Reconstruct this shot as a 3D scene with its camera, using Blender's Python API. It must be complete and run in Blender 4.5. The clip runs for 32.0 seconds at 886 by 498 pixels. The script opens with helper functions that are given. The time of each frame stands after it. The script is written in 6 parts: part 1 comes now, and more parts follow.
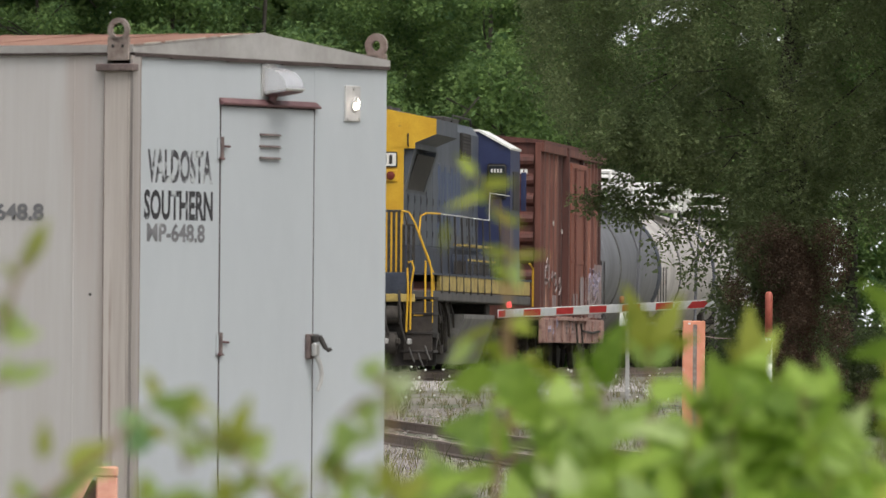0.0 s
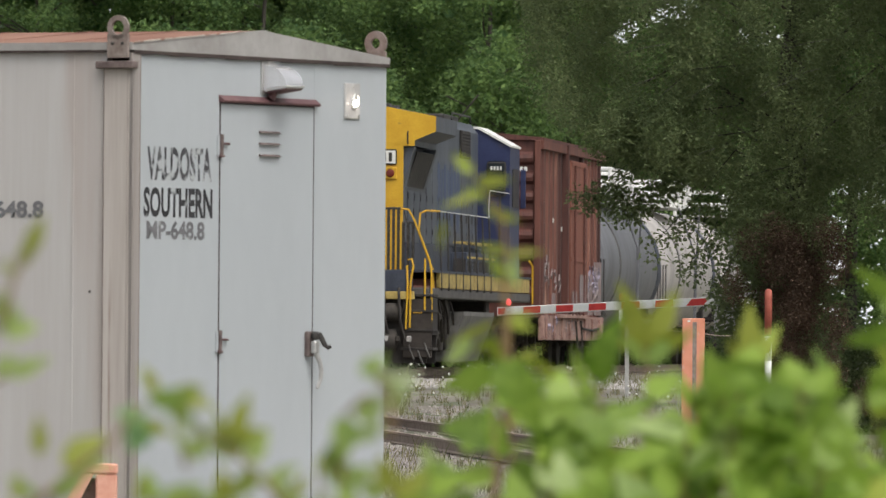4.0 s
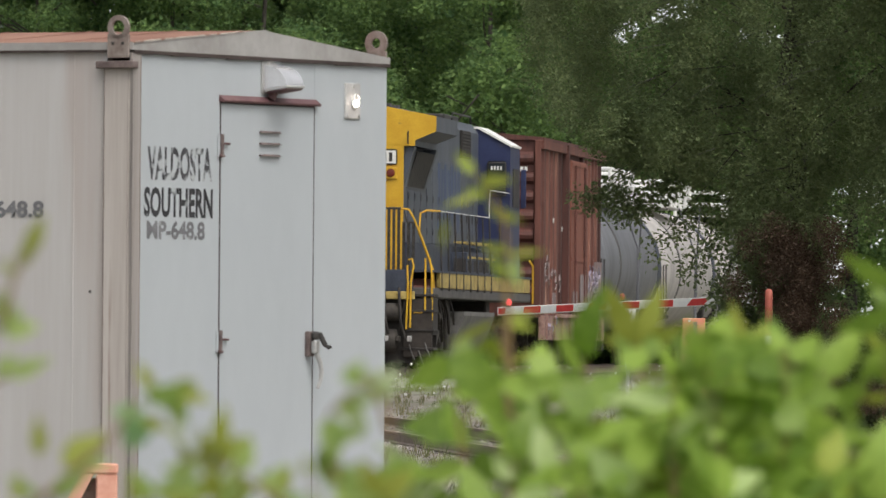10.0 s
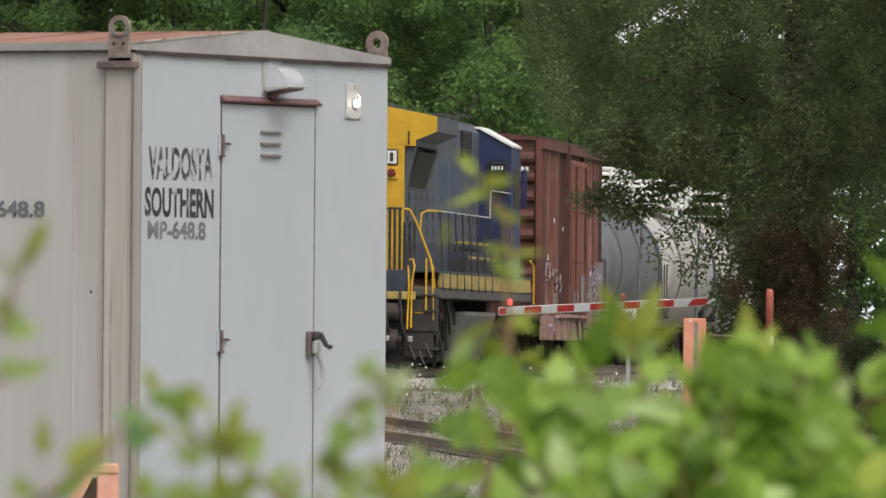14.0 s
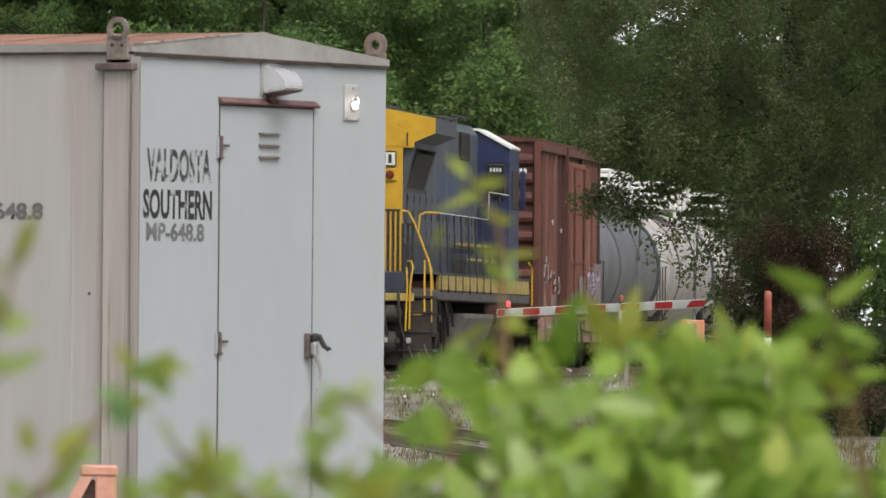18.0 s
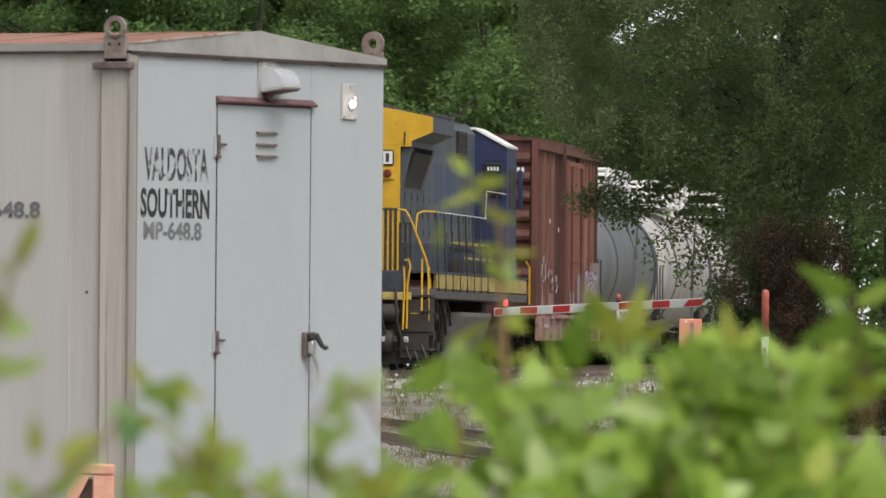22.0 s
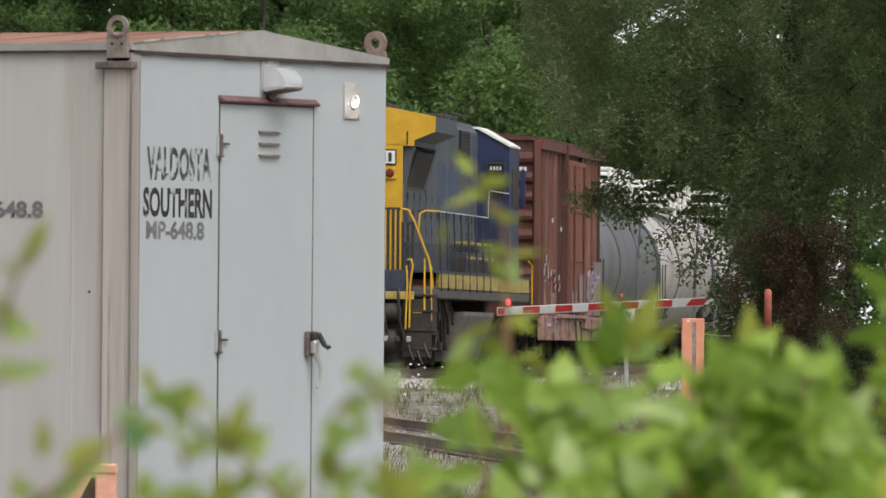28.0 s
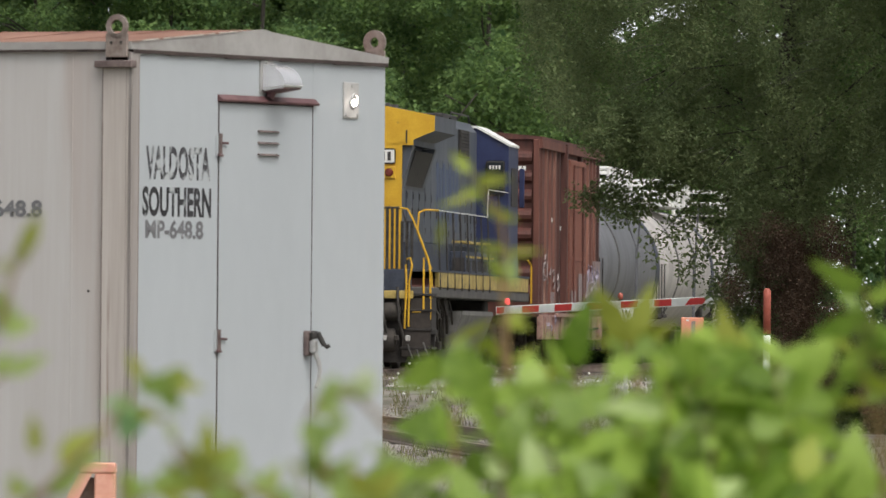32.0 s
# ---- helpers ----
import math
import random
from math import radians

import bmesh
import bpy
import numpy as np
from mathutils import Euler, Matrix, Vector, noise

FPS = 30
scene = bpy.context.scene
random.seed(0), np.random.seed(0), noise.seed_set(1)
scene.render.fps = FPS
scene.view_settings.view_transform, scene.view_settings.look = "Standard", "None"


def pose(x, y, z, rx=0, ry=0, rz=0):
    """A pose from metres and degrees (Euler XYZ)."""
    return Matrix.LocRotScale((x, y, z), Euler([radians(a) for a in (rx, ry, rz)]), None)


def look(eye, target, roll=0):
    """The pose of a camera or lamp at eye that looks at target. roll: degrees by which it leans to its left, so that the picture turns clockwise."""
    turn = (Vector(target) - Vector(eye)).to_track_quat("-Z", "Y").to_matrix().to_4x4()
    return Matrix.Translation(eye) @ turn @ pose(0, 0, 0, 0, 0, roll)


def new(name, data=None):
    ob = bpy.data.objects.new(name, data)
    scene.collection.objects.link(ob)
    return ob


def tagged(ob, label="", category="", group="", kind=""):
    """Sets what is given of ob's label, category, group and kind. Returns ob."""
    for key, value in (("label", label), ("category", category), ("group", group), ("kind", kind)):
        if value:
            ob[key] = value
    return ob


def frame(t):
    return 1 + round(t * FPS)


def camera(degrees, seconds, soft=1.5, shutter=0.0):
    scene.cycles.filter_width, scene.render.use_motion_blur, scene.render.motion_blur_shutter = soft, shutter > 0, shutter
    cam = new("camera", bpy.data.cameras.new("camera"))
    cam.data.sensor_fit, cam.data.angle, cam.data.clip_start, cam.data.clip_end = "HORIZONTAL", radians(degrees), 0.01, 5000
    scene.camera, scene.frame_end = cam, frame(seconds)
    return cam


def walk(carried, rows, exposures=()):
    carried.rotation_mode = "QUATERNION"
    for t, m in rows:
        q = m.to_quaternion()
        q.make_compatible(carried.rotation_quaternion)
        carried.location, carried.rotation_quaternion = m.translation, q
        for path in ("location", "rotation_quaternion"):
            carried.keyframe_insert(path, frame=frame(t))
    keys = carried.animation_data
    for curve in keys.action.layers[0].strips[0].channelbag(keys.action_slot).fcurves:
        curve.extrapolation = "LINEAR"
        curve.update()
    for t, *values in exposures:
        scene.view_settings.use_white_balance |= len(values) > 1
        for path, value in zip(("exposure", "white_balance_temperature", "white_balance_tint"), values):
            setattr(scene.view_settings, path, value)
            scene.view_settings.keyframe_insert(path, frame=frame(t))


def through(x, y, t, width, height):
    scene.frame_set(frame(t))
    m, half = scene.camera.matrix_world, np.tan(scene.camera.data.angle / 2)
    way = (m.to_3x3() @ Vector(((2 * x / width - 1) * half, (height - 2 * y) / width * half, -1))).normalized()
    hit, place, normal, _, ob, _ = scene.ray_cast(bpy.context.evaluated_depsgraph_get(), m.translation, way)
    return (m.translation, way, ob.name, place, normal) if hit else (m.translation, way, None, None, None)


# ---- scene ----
# The camera: a long telephoto lens near a bush, hand-steadied, that only trembles.
cam = camera(4.933, 32.0, 1.1, 0.4)
cam.data.dof.use_dof, cam.data.dof.focus_distance, cam.data.dof.aperture_fstop = True, 85.0, 21.0
SWAY = """0,0.0000,0.0000 0.5,-0.0044,-0.0004 1,0.0000,-0.0042 1.5,0.0088,-0.0048 2,0.0054,-0.0072 2.5,0.0004,-0.0093 3,0.0042,-0.0145 3.5,0.0008,-0.0143 5.5,-0.0051,-0.0099 6,-0.0101,-0.0048 6.5,-0.0193,-0.0088 7,-0.0193,-0.0049 7.5,-0.0147,-0.0101 8,-0.0153,-0.0141 8.5,-0.0145,-0.0149 9,-0.0099,-0.0145 9.5,-0.0096,-0.0143 10,-0.0004,-0.0145 10.5,-0.0044,-0.0107 11,-0.0147,-0.0139 11.5,-0.0087,-0.0143 12,-0.0046,-0.0145 12.5,-0.0048,-0.0101 13,-0.0040,-0.0107 13.5,0.0010,-0.0143 14,0.0046,-0.0143 14.5,0.0004,-0.0105 16.5,0.0008,-0.0004 17,-0.0002,-0.0042 17.5,-0.0004,0.0002 18,-0.0046,-0.0044 18.5,-0.0024,-0.0095 19,-0.0024,-0.0101 19.5,0.0055,-0.0141 20,0.0091,-0.0149 20.5,-0.0048,-0.0189 21,-0.0101,-0.0149 21.5,-0.0151,-0.0145 22,-0.0191,-0.0105 22.5,-0.0149,-0.0153 23,-0.0149,-0.0197 23.5,-0.0093,-0.0184 24,-0.0054,-0.0145 24.5,-0.0096,-0.0143 25,-0.0044,-0.0095 25.5,-0.0055,-0.0091 27.5,-0.0051,-0.0095 28,-0.0046,-0.0137 28.5,-0.0042,-0.0149 29,-0.0046,-0.0103 29.5,-0.0051,-0.0189 30,-0.0048,-0.0190 30.5,-0.0036,-0.0147 31,-0.0045,-0.0152 31.5,-0.0096,-0.0145 32,-0.0093,-0.0183"""
PATH = []
for word in SWAY.split():
    seconds, turn, nod = (float(n) for n in word.split(","))
    PATH.append((seconds, pose(0, 0, 1.5, 90.532 + nod, -0.45, turn)))
walk(cam, PATH)

# Light: a bright overcast sky and a soft high sun.
SUN_UP, SUN_SIDE = radians(58), radians(150)
world = bpy.data.worlds.new("world")
scene.world = world
world.use_nodes = True
wn, wl = world.node_tree.nodes, world.node_tree.links
sky = wn.new("ShaderNodeTexSky")
sky.sky_type, sky.sun_disc, sky.sun_elevation, sky.sun_rotation = "NISHITA", False, SUN_UP, SUN_SIDE
sky.dust_density, sky.air_density = 7.0, 1.0
pale = wn.new("ShaderNodeHueSaturation")
pale.inputs["Saturation"].default_value = 0.25
wl.new(sky.outputs[0], pale.inputs["Color"])
wl.new(pale.outputs[0], wn["Background"].inputs["Color"])
wn["Background"].inputs["Strength"].default_value = 0.15
sun = new("sun", bpy.data.lights.new("sun", "SUN"))
sun.data.energy, sun.data.angle, sun.data.color = 1.0, radians(44), (1.0, 0.96, 0.9)
sun.matrix_basis = look((20 * math.sin(SUN_SIDE), 20 * math.cos(SUN_SIDE), 32), (0, 0, 0))
scene.view_settings.exposure = 0.02


# ---- materials ----
def mat(name, dark, light, coarse=2.0, fine=40.0, rough=0.6, metal=0.0, bump=0.15, streak=1.0, spot=None, spots=0.62, gloss=0.5):
    """Two scales of noise between two colours, with relief; streak below 1 draws it out upright; spot: a third colour in patches."""
    m = bpy.data.materials.new(name)
    m.use_nodes = True
    n, l = m.node_tree.nodes, m.node_tree.links
    b = n["Principled BSDF"]
    tc = n.new("ShaderNodeTexCoord")
    mp = n.new("ShaderNodeMapping")
    mp.inputs["Scale"].default_value = (1, 1, streak)
    l.new(tc.outputs["Object"], mp.inputs["Vector"])
    n1, n2 = n.new("ShaderNodeTexNoise"), n.new("ShaderNodeTexNoise")
    for nd, s in ((n1, coarse), (n2, fine)):
        nd.inputs["Scale"].default_value, nd.inputs["Detail"].default_value = s, 4.0
        l.new(mp.outputs[0], nd.inputs["Vector"])
    add = n.new("ShaderNodeMath")
    add.operation = "MULTIPLY_ADD"
    add.inputs[1].default_value = 0.45
    l.new(n2.outputs["Fac"], add.inputs[0])
    l.new(n1.outputs["Fac"], add.inputs[2])
    ramp = n.new("ShaderNodeValToRGB")
    e = ramp.color_ramp.elements
    e[0].position, e[0].color = 0.52, (*dark, 1)
    e[1].position, e[1].color = 0.92, (*light, 1)
    l.new(add.outputs[0], ramp.inputs[0])
    out = ramp.outputs[0]
    if spot:
        n3 = n.new("ShaderNodeTexNoise")
        n3.inputs["Scale"].default_value, n3.inputs["Detail"].default_value = coarse * 2.3, 6.0
        l.new(mp.outputs[0], n3.inputs["Vector"])
        r3 = n.new("ShaderNodeValToRGB")
        r3.color_ramp.elements[0].position, r3.color_ramp.elements[1].position = spots, spots + 0.12
        l.new(n3.outputs["Fac"], r3.inputs[0])
        mx = n.new("ShaderNodeMix")
        mx.data_type = "RGBA"
        l.new(r3.outputs[0], mx.inputs["Factor"])
        l.new(out, mx.inputs[6])
        mx.inputs[7].default_value = (*spot, 1)
        out = mx.outputs[2]
    l.new(out, b.inputs["Base Color"])
    b.inputs["Roughness"].default_value, b.inputs["Metallic"].default_value = rough, metal
    b.inputs["Specular IOR Level"].default_value = gloss
    if bump:
        bp = n.new("ShaderNodeBump")
        bp.inputs["Strength"].default_value, bp.inputs["Distance"].default_value = bump, 0.01
        l.new(add.outputs[0], bp.inputs["Height"])
        l.new(bp.outputs[0], b.inputs["Normal"])
    return m


def leafy(name, dark, light, through=0.35, each="island", rough=0.5):
    """Leaves: their green differs from leaf to leaf, and light comes through them."""
    m = bpy.data.materials.new(name)
    m.use_nodes = True
    n, l = m.node_tree.nodes, m.node_tree.links
    b = n["Principled BSDF"]
    if each == "island":
        pick = n.new("ShaderNodeNewGeometry").outputs["Random Per Island"]
    else:
        pick = n.new("ShaderNodeObjectInfo").outputs["Random"]
    tc = n.new("ShaderNodeTexCoord")
    nz = n.new("ShaderNodeTexNoise")
    nz.inputs["Scale"].default_value = 0.9 if each == "island" else 60
    nz.inputs["Detail"].default_value = 3.0
    l.new(tc.outputs["Object"], nz.inputs["Vector"])
    mth = n.new("ShaderNodeMath")
    mth.operation = "MULTIPLY_ADD"
    mth.inputs[1].default_value = 0.35 if each == "island" else 0.55
    l.new(pick, mth.inputs[0])
    l.new(nz.outputs["Fac"], mth.inputs[2])
    ramp = n.new("ShaderNodeValToRGB")
    e = ramp.color_ramp.elements
    e[0].position, e[0].color = 0.42 if each == "island" else 0.35, (*dark, 1)
    e[1].position, e[1].color = 0.90 if each == "island" else 1.05, (*light, 1)
    l.new(mth.outputs[0], ramp.inputs[0])
    l.new(ramp.outputs[0], b.inputs["Base Color"])
    b.inputs["Roughness"].default_value = rough
    b.inputs["Specular IOR Level"].default_value = 0.15 if each == "island" else 0.5
    tr = n.new("ShaderNodeBsdfTranslucent")
    l.new(ramp.outputs[0], tr.inputs["Color"])
    ms = n.new("ShaderNodeMixShader")
    ms.inputs[0].default_value = through
    l.new(b.outputs[0], ms.inputs[1])
    l.new(tr.outputs[0], ms.inputs[2])
    l.new(ms.outputs[0], n["Material Output"].inputs["Surface"])
    return m


def glow(name, colour, power):
    m = bpy.data.materials.new(name)
    m.use_nodes = True
    b = m.node_tree.nodes["Principled BSDF"]
    b.inputs["Base Color"].default_value = (*colour, 1)
    b.inputs["Emission Color"].default_value = (*colour, 1)
    b.inputs["Emission Strength"].default_value = power
    b.inputs["Roughness"].default_value = 0.2
    return m


GREY_PAINT = mat("grey_paint", (0.435, 0.468, 0.49), (0.475, 0.508, 0.53), 0.9, 9, 0.4, streak=0.45, bump=0.02)
STAINED_PAINT = mat("stained_grey_paint", (0.50, 0.475, 0.455), (0.58, 0.57, 0.56), 2.2, 30, 0.5, streak=0.05, bump=0.03, spot=(0.50, 0.455, 0.43), spots=0.55)
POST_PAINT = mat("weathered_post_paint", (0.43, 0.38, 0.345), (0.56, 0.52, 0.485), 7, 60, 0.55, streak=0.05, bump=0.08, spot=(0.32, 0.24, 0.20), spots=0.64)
# post paint darkened for one face, to take down the light there
POST_SHADED = mat("shaded_weathered_post_paint", (0.29, 0.26, 0.24), (0.38, 0.35, 0.33), 7, 60, 0.55, streak=0.05, bump=0.08, spot=(0.27, 0.21, 0.18), spots=0.62)
FASCIA = mat("weathered_fascia", (0.30, 0.285, 0.27), (0.41, 0.40, 0.385), 2.5, 25, 0.55, bump=0.05, spot=(0.27, 0.20, 0.17), spots=0.64)
ROOF_EDGE = mat("bare_pale_roof_edge", (0.36, 0.30, 0.26), (0.62, 0.58, 0.52), 6, 30, 0.6, spot=(0.28, 0.15, 0.11), spots=0.5)
RUSTY_ROOF = mat("rusty_roof", (0.22, 0.10, 0.065), (0.34, 0.185, 0.13), 1.5, 25, 0.75, bump=0.2)
RUSTY_STEEL = mat("rusty_grey_steel", (0.19, 0.14, 0.12), (0.34, 0.29, 0.26), 14, 70, 0.6, 0.2)
PURPLE_RUST = mat("dark_red_oxide", (0.10, 0.045, 0.05), (0.17, 0.09, 0.09), 12, 60, 0.55)
ALUMINIUM = mat("brushed_aluminium", (0.74, 0.74, 0.76), (0.88, 0.88, 0.90), 8, 90, 0.24, 0.65, 0.02)
DULL_PLATE = mat("dull_metal_plate", (0.46, 0.45, 0.44), (0.60, 0.59, 0.57), 9, 60, 0.6, 0.2, 0.04)
STEEL = mat("galvanised_steel", (0.42, 0.42, 0.42), (0.58, 0.57, 0.55), 9, 80, 0.4, 0.6, 0.05)
DARK_IRON = mat("dark_iron", (0.025, 0.024, 0.024), (0.07, 0.065, 0.06), 10, 70, 0.55, 0.3)
SEAM = mat("dark_seam", (0.03, 0.02, 0.018), (0.07, 0.05, 0.045), 10, 60, 0.8, bump=0)
INK = mat("worn_black_stencil", (0.022, 0.022, 0.026), (0.05, 0.05, 0.055), 5, 60, 0.6, bump=0, spot=(0.44, 0.47, 0.48), spots=0.585)
INK_WORN = mat("half_gone_black_stencil", (0.03, 0.03, 0.035), (0.09, 0.09, 0.10), 7, 60, 0.6, bump=0, spot=(0.45, 0.475, 0.485), spots=0.49)
INK_PALE = mat("faded_grey_stencil", (0.13, 0.13, 0.14), (0.22, 0.22, 0.23), 6, 60, 0.6, bump=0, spot=(0.46, 0.48, 0.48), spots=0.62)
LAMP = glow("lit_lamp", (1.0, 0.88, 0.76), 40.0)
RED_LAMP = glow("lit_red_lens", (1.0, 0.09, 0.10), 1.1)
ORANGE = mat("sun_faded_orange_plastic", (0.62, 0.23, 0.135), (0.74, 0.33, 0.22), 4, 50, 0.55, spot=(0.66, 0.40, 0.32), spots=0.6)
YELLOW = mat("yellow_paint", (0.52, 0.29, 0.015), (0.66, 0.40, 0.03), 2.5, 40, 0.45, spot=(0.30, 0.19, 0.04), spots=0.68)
DIRTY_YELLOW = mat("dirty_yellow_paint", (0.26, 0.19, 0.05), (0.50, 0.38, 0.12), 3.5, 30, 0.6, spot=(0.12, 0.10, 0.07), spots=0.58)
LOCO_GREY = mat("locomotive_grey_paint", (0.056, 0.066, 0.085), (0.098, 0.112, 0.135), 2, 30, 0.5, streak=0.3, spot=(0.09, 0.085, 0.08), spots=0.63)
LOCO_BLUE = mat("locomotive_blue_paint", (0.014, 0.020, 0.068), (0.027, 0.039, 0.105), 2, 30, 0.45, spot=(0.05, 0.05, 0.08), spots=0.66)
SLATE_BLUE = mat("grimy_slate_blue_paint", (0.022, 0.028, 0.045), (0.055, 0.065, 0.09), 3, 30, 0.55)
FADED_BLUE = mat("faded_blue_paint", (0.03, 0.05, 0.12), (0.06, 0.09, 0.17), 3, 30, 0.55, streak=0.2, spot=(0.10, 0.115, 0.135), spots=0.52)
DARK_LENS = mat("unlit_red_glass", (0.10, 0.016, 0.012), (0.16, 0.03, 0.02), 8, 40, 0.25, bump=0)
SOOT = mat("sooty_black_steel", (0.012, 0.011, 0.010), (0.040, 0.034, 0.030), 5, 40, 0.8)
BRACKET = mat("dark_rusted_bracket", (0.085, 0.06, 0.056), (0.20, 0.155, 0.145), 14, 70, 0.6)
GRIME = mat("black_running_gear_grime", (0.014, 0.012, 0.011), (0.05, 0.043, 0.036), 4, 30, 0.85)
TANK_GREY = mat("dusty_grey_underframe", (0.06, 0.058, 0.056), (0.11, 0.105, 0.10), 3, 30, 0.75)
STEP_BROWN = mat("dusty_brown_step_paint", (0.02, 0.016, 0.013), (0.045, 0.036, 0.03), 4, 30, 0.8)
FUEL_GREY = mat("dusty_fuel_tank_paint", (0.10, 0.10, 0.096), (0.165, 0.16, 0.15), 3, 30, 0.75, spot=(0.10, 0.09, 0.08), spots=0.6)
WHITE_PAINT = mat("dusty_white_paint", (0.66, 0.66, 0.63), (0.80, 0.80, 0.77), 5, 50, 0.5)
BRIGHT_RAIL = mat("white_handrail_paint", (0.60, 0.60, 0.58), (0.78, 0.78, 0.76), 6, 50, 0.5, bump=0)
BOX_RED = mat("oxide_red_boxcar_paint", (0.06, 0.022, 0.018), (0.14, 0.048, 0.035), 2.0, 18, 0.65, streak=0.12, spot=(0.07, 0.034, 0.03), spots=0.6)
# worn, and lifted above the body red for contrast the soft light lacks
BOX_RIB = mat("worn_oxide_red_rib_paint", (0.075, 0.027, 0.021), (0.175, 0.062, 0.043), 3.0, 18, 0.65, streak=0.1, spot=(0.36, 0.19, 0.14), spots=0.64)
TREE_TWIG = mat("pale_dead_twig", (0.07, 0.065, 0.055), (0.13, 0.12, 0.105), 10, 60, 0.8, bump=0)
CAR_PAINT = mat("pale_blue_car_paint", (0.42, 0.48, 0.55), (0.47, 0.53, 0.60), 3, 60, 0.22, 0.3, bump=0)
TYRE = mat("tyre_rubber", (0.018, 0.018, 0.018), (0.035, 0.034, 0.033), 10, 80, 0.85)
LAMP_LENS = mat("clear_lamp_lens", (0.60, 0.61, 0.62), (0.72, 0.73, 0.74), 10, 60, 0.1, bump=0)
ASPHALT = mat("worn_asphalt", (0.04, 0.04, 0.04), (0.075, 0.073, 0.07), 0.7, 60, 0.9, bump=0.3)
BOX_STREAK = mat("sun_bleached_red_rib_paint", (0.085, 0.03, 0.023), (0.27, 0.115, 0.08), 3.0, 14, 0.7, streak=0.08, spot=(0.40, 0.25, 0.19), spots=0.60)
# rib shadow put into a darker red; also on the far door post
BOX_DARK = mat("shaded_red_rib_paint", (0.028, 0.011, 0.010), (0.075, 0.025, 0.018), 3.0, 18, 0.7, streak=0.1)
BOX_PATCH = mat("grey_patched_paint", (0.16, 0.12, 0.12), (0.30, 0.25, 0.25), 3.0, 18, 0.7, streak=0.2, spot=(0.20, 0.08, 0.06), spots=0.52)
FADED_PINK = mat("sun_bleached_orange_paint", (0.66, 0.30, 0.21), (0.78, 0.43, 0.33), 6, 50, 0.6, spot=(0.72, 0.50, 0.42), spots=0.6)
BOX_ORANGE = mat("faded_red_door_paint", (0.155, 0.05, 0.032), (0.25, 0.088, 0.056), 1.5, 18, 0.65, streak=0.3)
BOX_SILL = mat("faded_pink_sill_paint", (0.22, 0.12, 0.10), (0.38, 0.24, 0.20), 2.5, 20, 0.7, spot=(0.14, 0.07, 0.06), spots=0.55)
GRAFFITI = mat("pale_spray_paint", (0.20, 0.155, 0.15), (0.30, 0.25, 0.25), 8, 40, 0.6, bump=0)
GRAFFITI_BLUE = mat("lilac_spray_paint", (0.22, 0.19, 0.26), (0.36, 0.33, 0.42), 8, 40, 0.6, bump=0)
CAR_GREY = mat("tank_car_grey_paint", (0.105, 0.108, 0.12), (0.18, 0.185, 0.20), 1.5, 25, 0.5, streak=0.35, spot=(0.16, 0.15, 0.14), spots=0.64)
CAR_CREAM = mat("tank_car_cream_paint", (0.33, 0.315, 0.30), (0.50, 0.475, 0.45), 1.5, 25, 0.55, streak=0.35, spot=(0.30, 0.22, 0.18), spots=0.62)
GATE_RED = mat("red_reflective_sheet", (0.56, 0.03, 0.03), (0.68, 0.055, 0.05), 8, 60, 0.45, bump=0)
POST_RED = mat("faded_red_plastic", (0.33, 0.075, 0.05), (0.43, 0.12, 0.085), 8, 60, 0.55, bump=0.03)
SIGN_WHITE = mat("white_sign_sheet", (0.80, 0.82, 0.81), (0.88, 0.90, 0.89), 8, 60, 0.5, bump=0)
RAIL = mat("rusty_rail", (0.19, 0.14, 0.115), (0.34, 0.265, 0.225), 6, 50, 0.6, 0.3)
TIE = mat("weathered_tie_timber", (0.09, 0.075, 0.06), (0.19, 0.16, 0.13), 4, 40, 0.85, bump=0.3)
GROUND = mat("gravelly_dirt", (0.11, 0.10, 0.075), (0.27, 0.25, 0.21), 0.5, 9, 0.95, bump=0.4, spot=(0.075, 0.10, 0.04), spots=0.52)
STONE = mat("ballast_stone", (0.13, 0.115, 0.10), (0.37, 0.34, 0.31), 2.5, 30, 0.9, bump=0.2)
STONE_PALE = mat("pale_dusty_gravel", (0.24, 0.225, 0.205), (0.50, 0.475, 0.44), 2.5, 30, 0.9, bump=0.2)
BARK = mat("tree_bark", (0.035, 0.03, 0.024), (0.085, 0.075, 0.062), 6, 40, 0.9, bump=0.4, streak=0.3)
TWIG = mat("young_twig", (0.16, 0.10, 0.045), (0.28, 0.19, 0.08), 30, 200, 0.6, bump=0)
GREEN_STEM = mat("green_stem", (0.12, 0.16, 0.04), (0.22, 0.26, 0.08), 30, 200, 0.6, bump=0)
LEAF_NEAR = leafy("bush_leaf", (0.10, 0.20, 0.014), (0.41, 0.58, 0.10), 0.58, "object", 0.42)
# the sky's sheen on some leaves, put into a paler green
LEAF_SHEEN = leafy("sky_sheen_leaf", (0.34, 0.49, 0.14), (0.54, 0.67, 0.28), 0.5, "object", 0.36)
LEAF_FRONT = leafy("thin_pale_leaf", (0.26, 0.43, 0.08), (0.55, 0.70, 0.24), 0.70, "object")
LEAF_YOUNG = leafy("young_yellow_green_leaf", (0.21, 0.30, 0.02), (0.41, 0.48, 0.062), 0.45, "object")
LEAF_SUNNY = leafy("sunlit_yellow_green_leaf", (0.26, 0.305, 0.03), (0.41, 0.455, 0.08), 0.58, "object")
LEAF_BLUE = leafy("bluish_green_leaf", (0.19, 0.38, 0.13), (0.30, 0.52, 0.22), 0.5, "object")
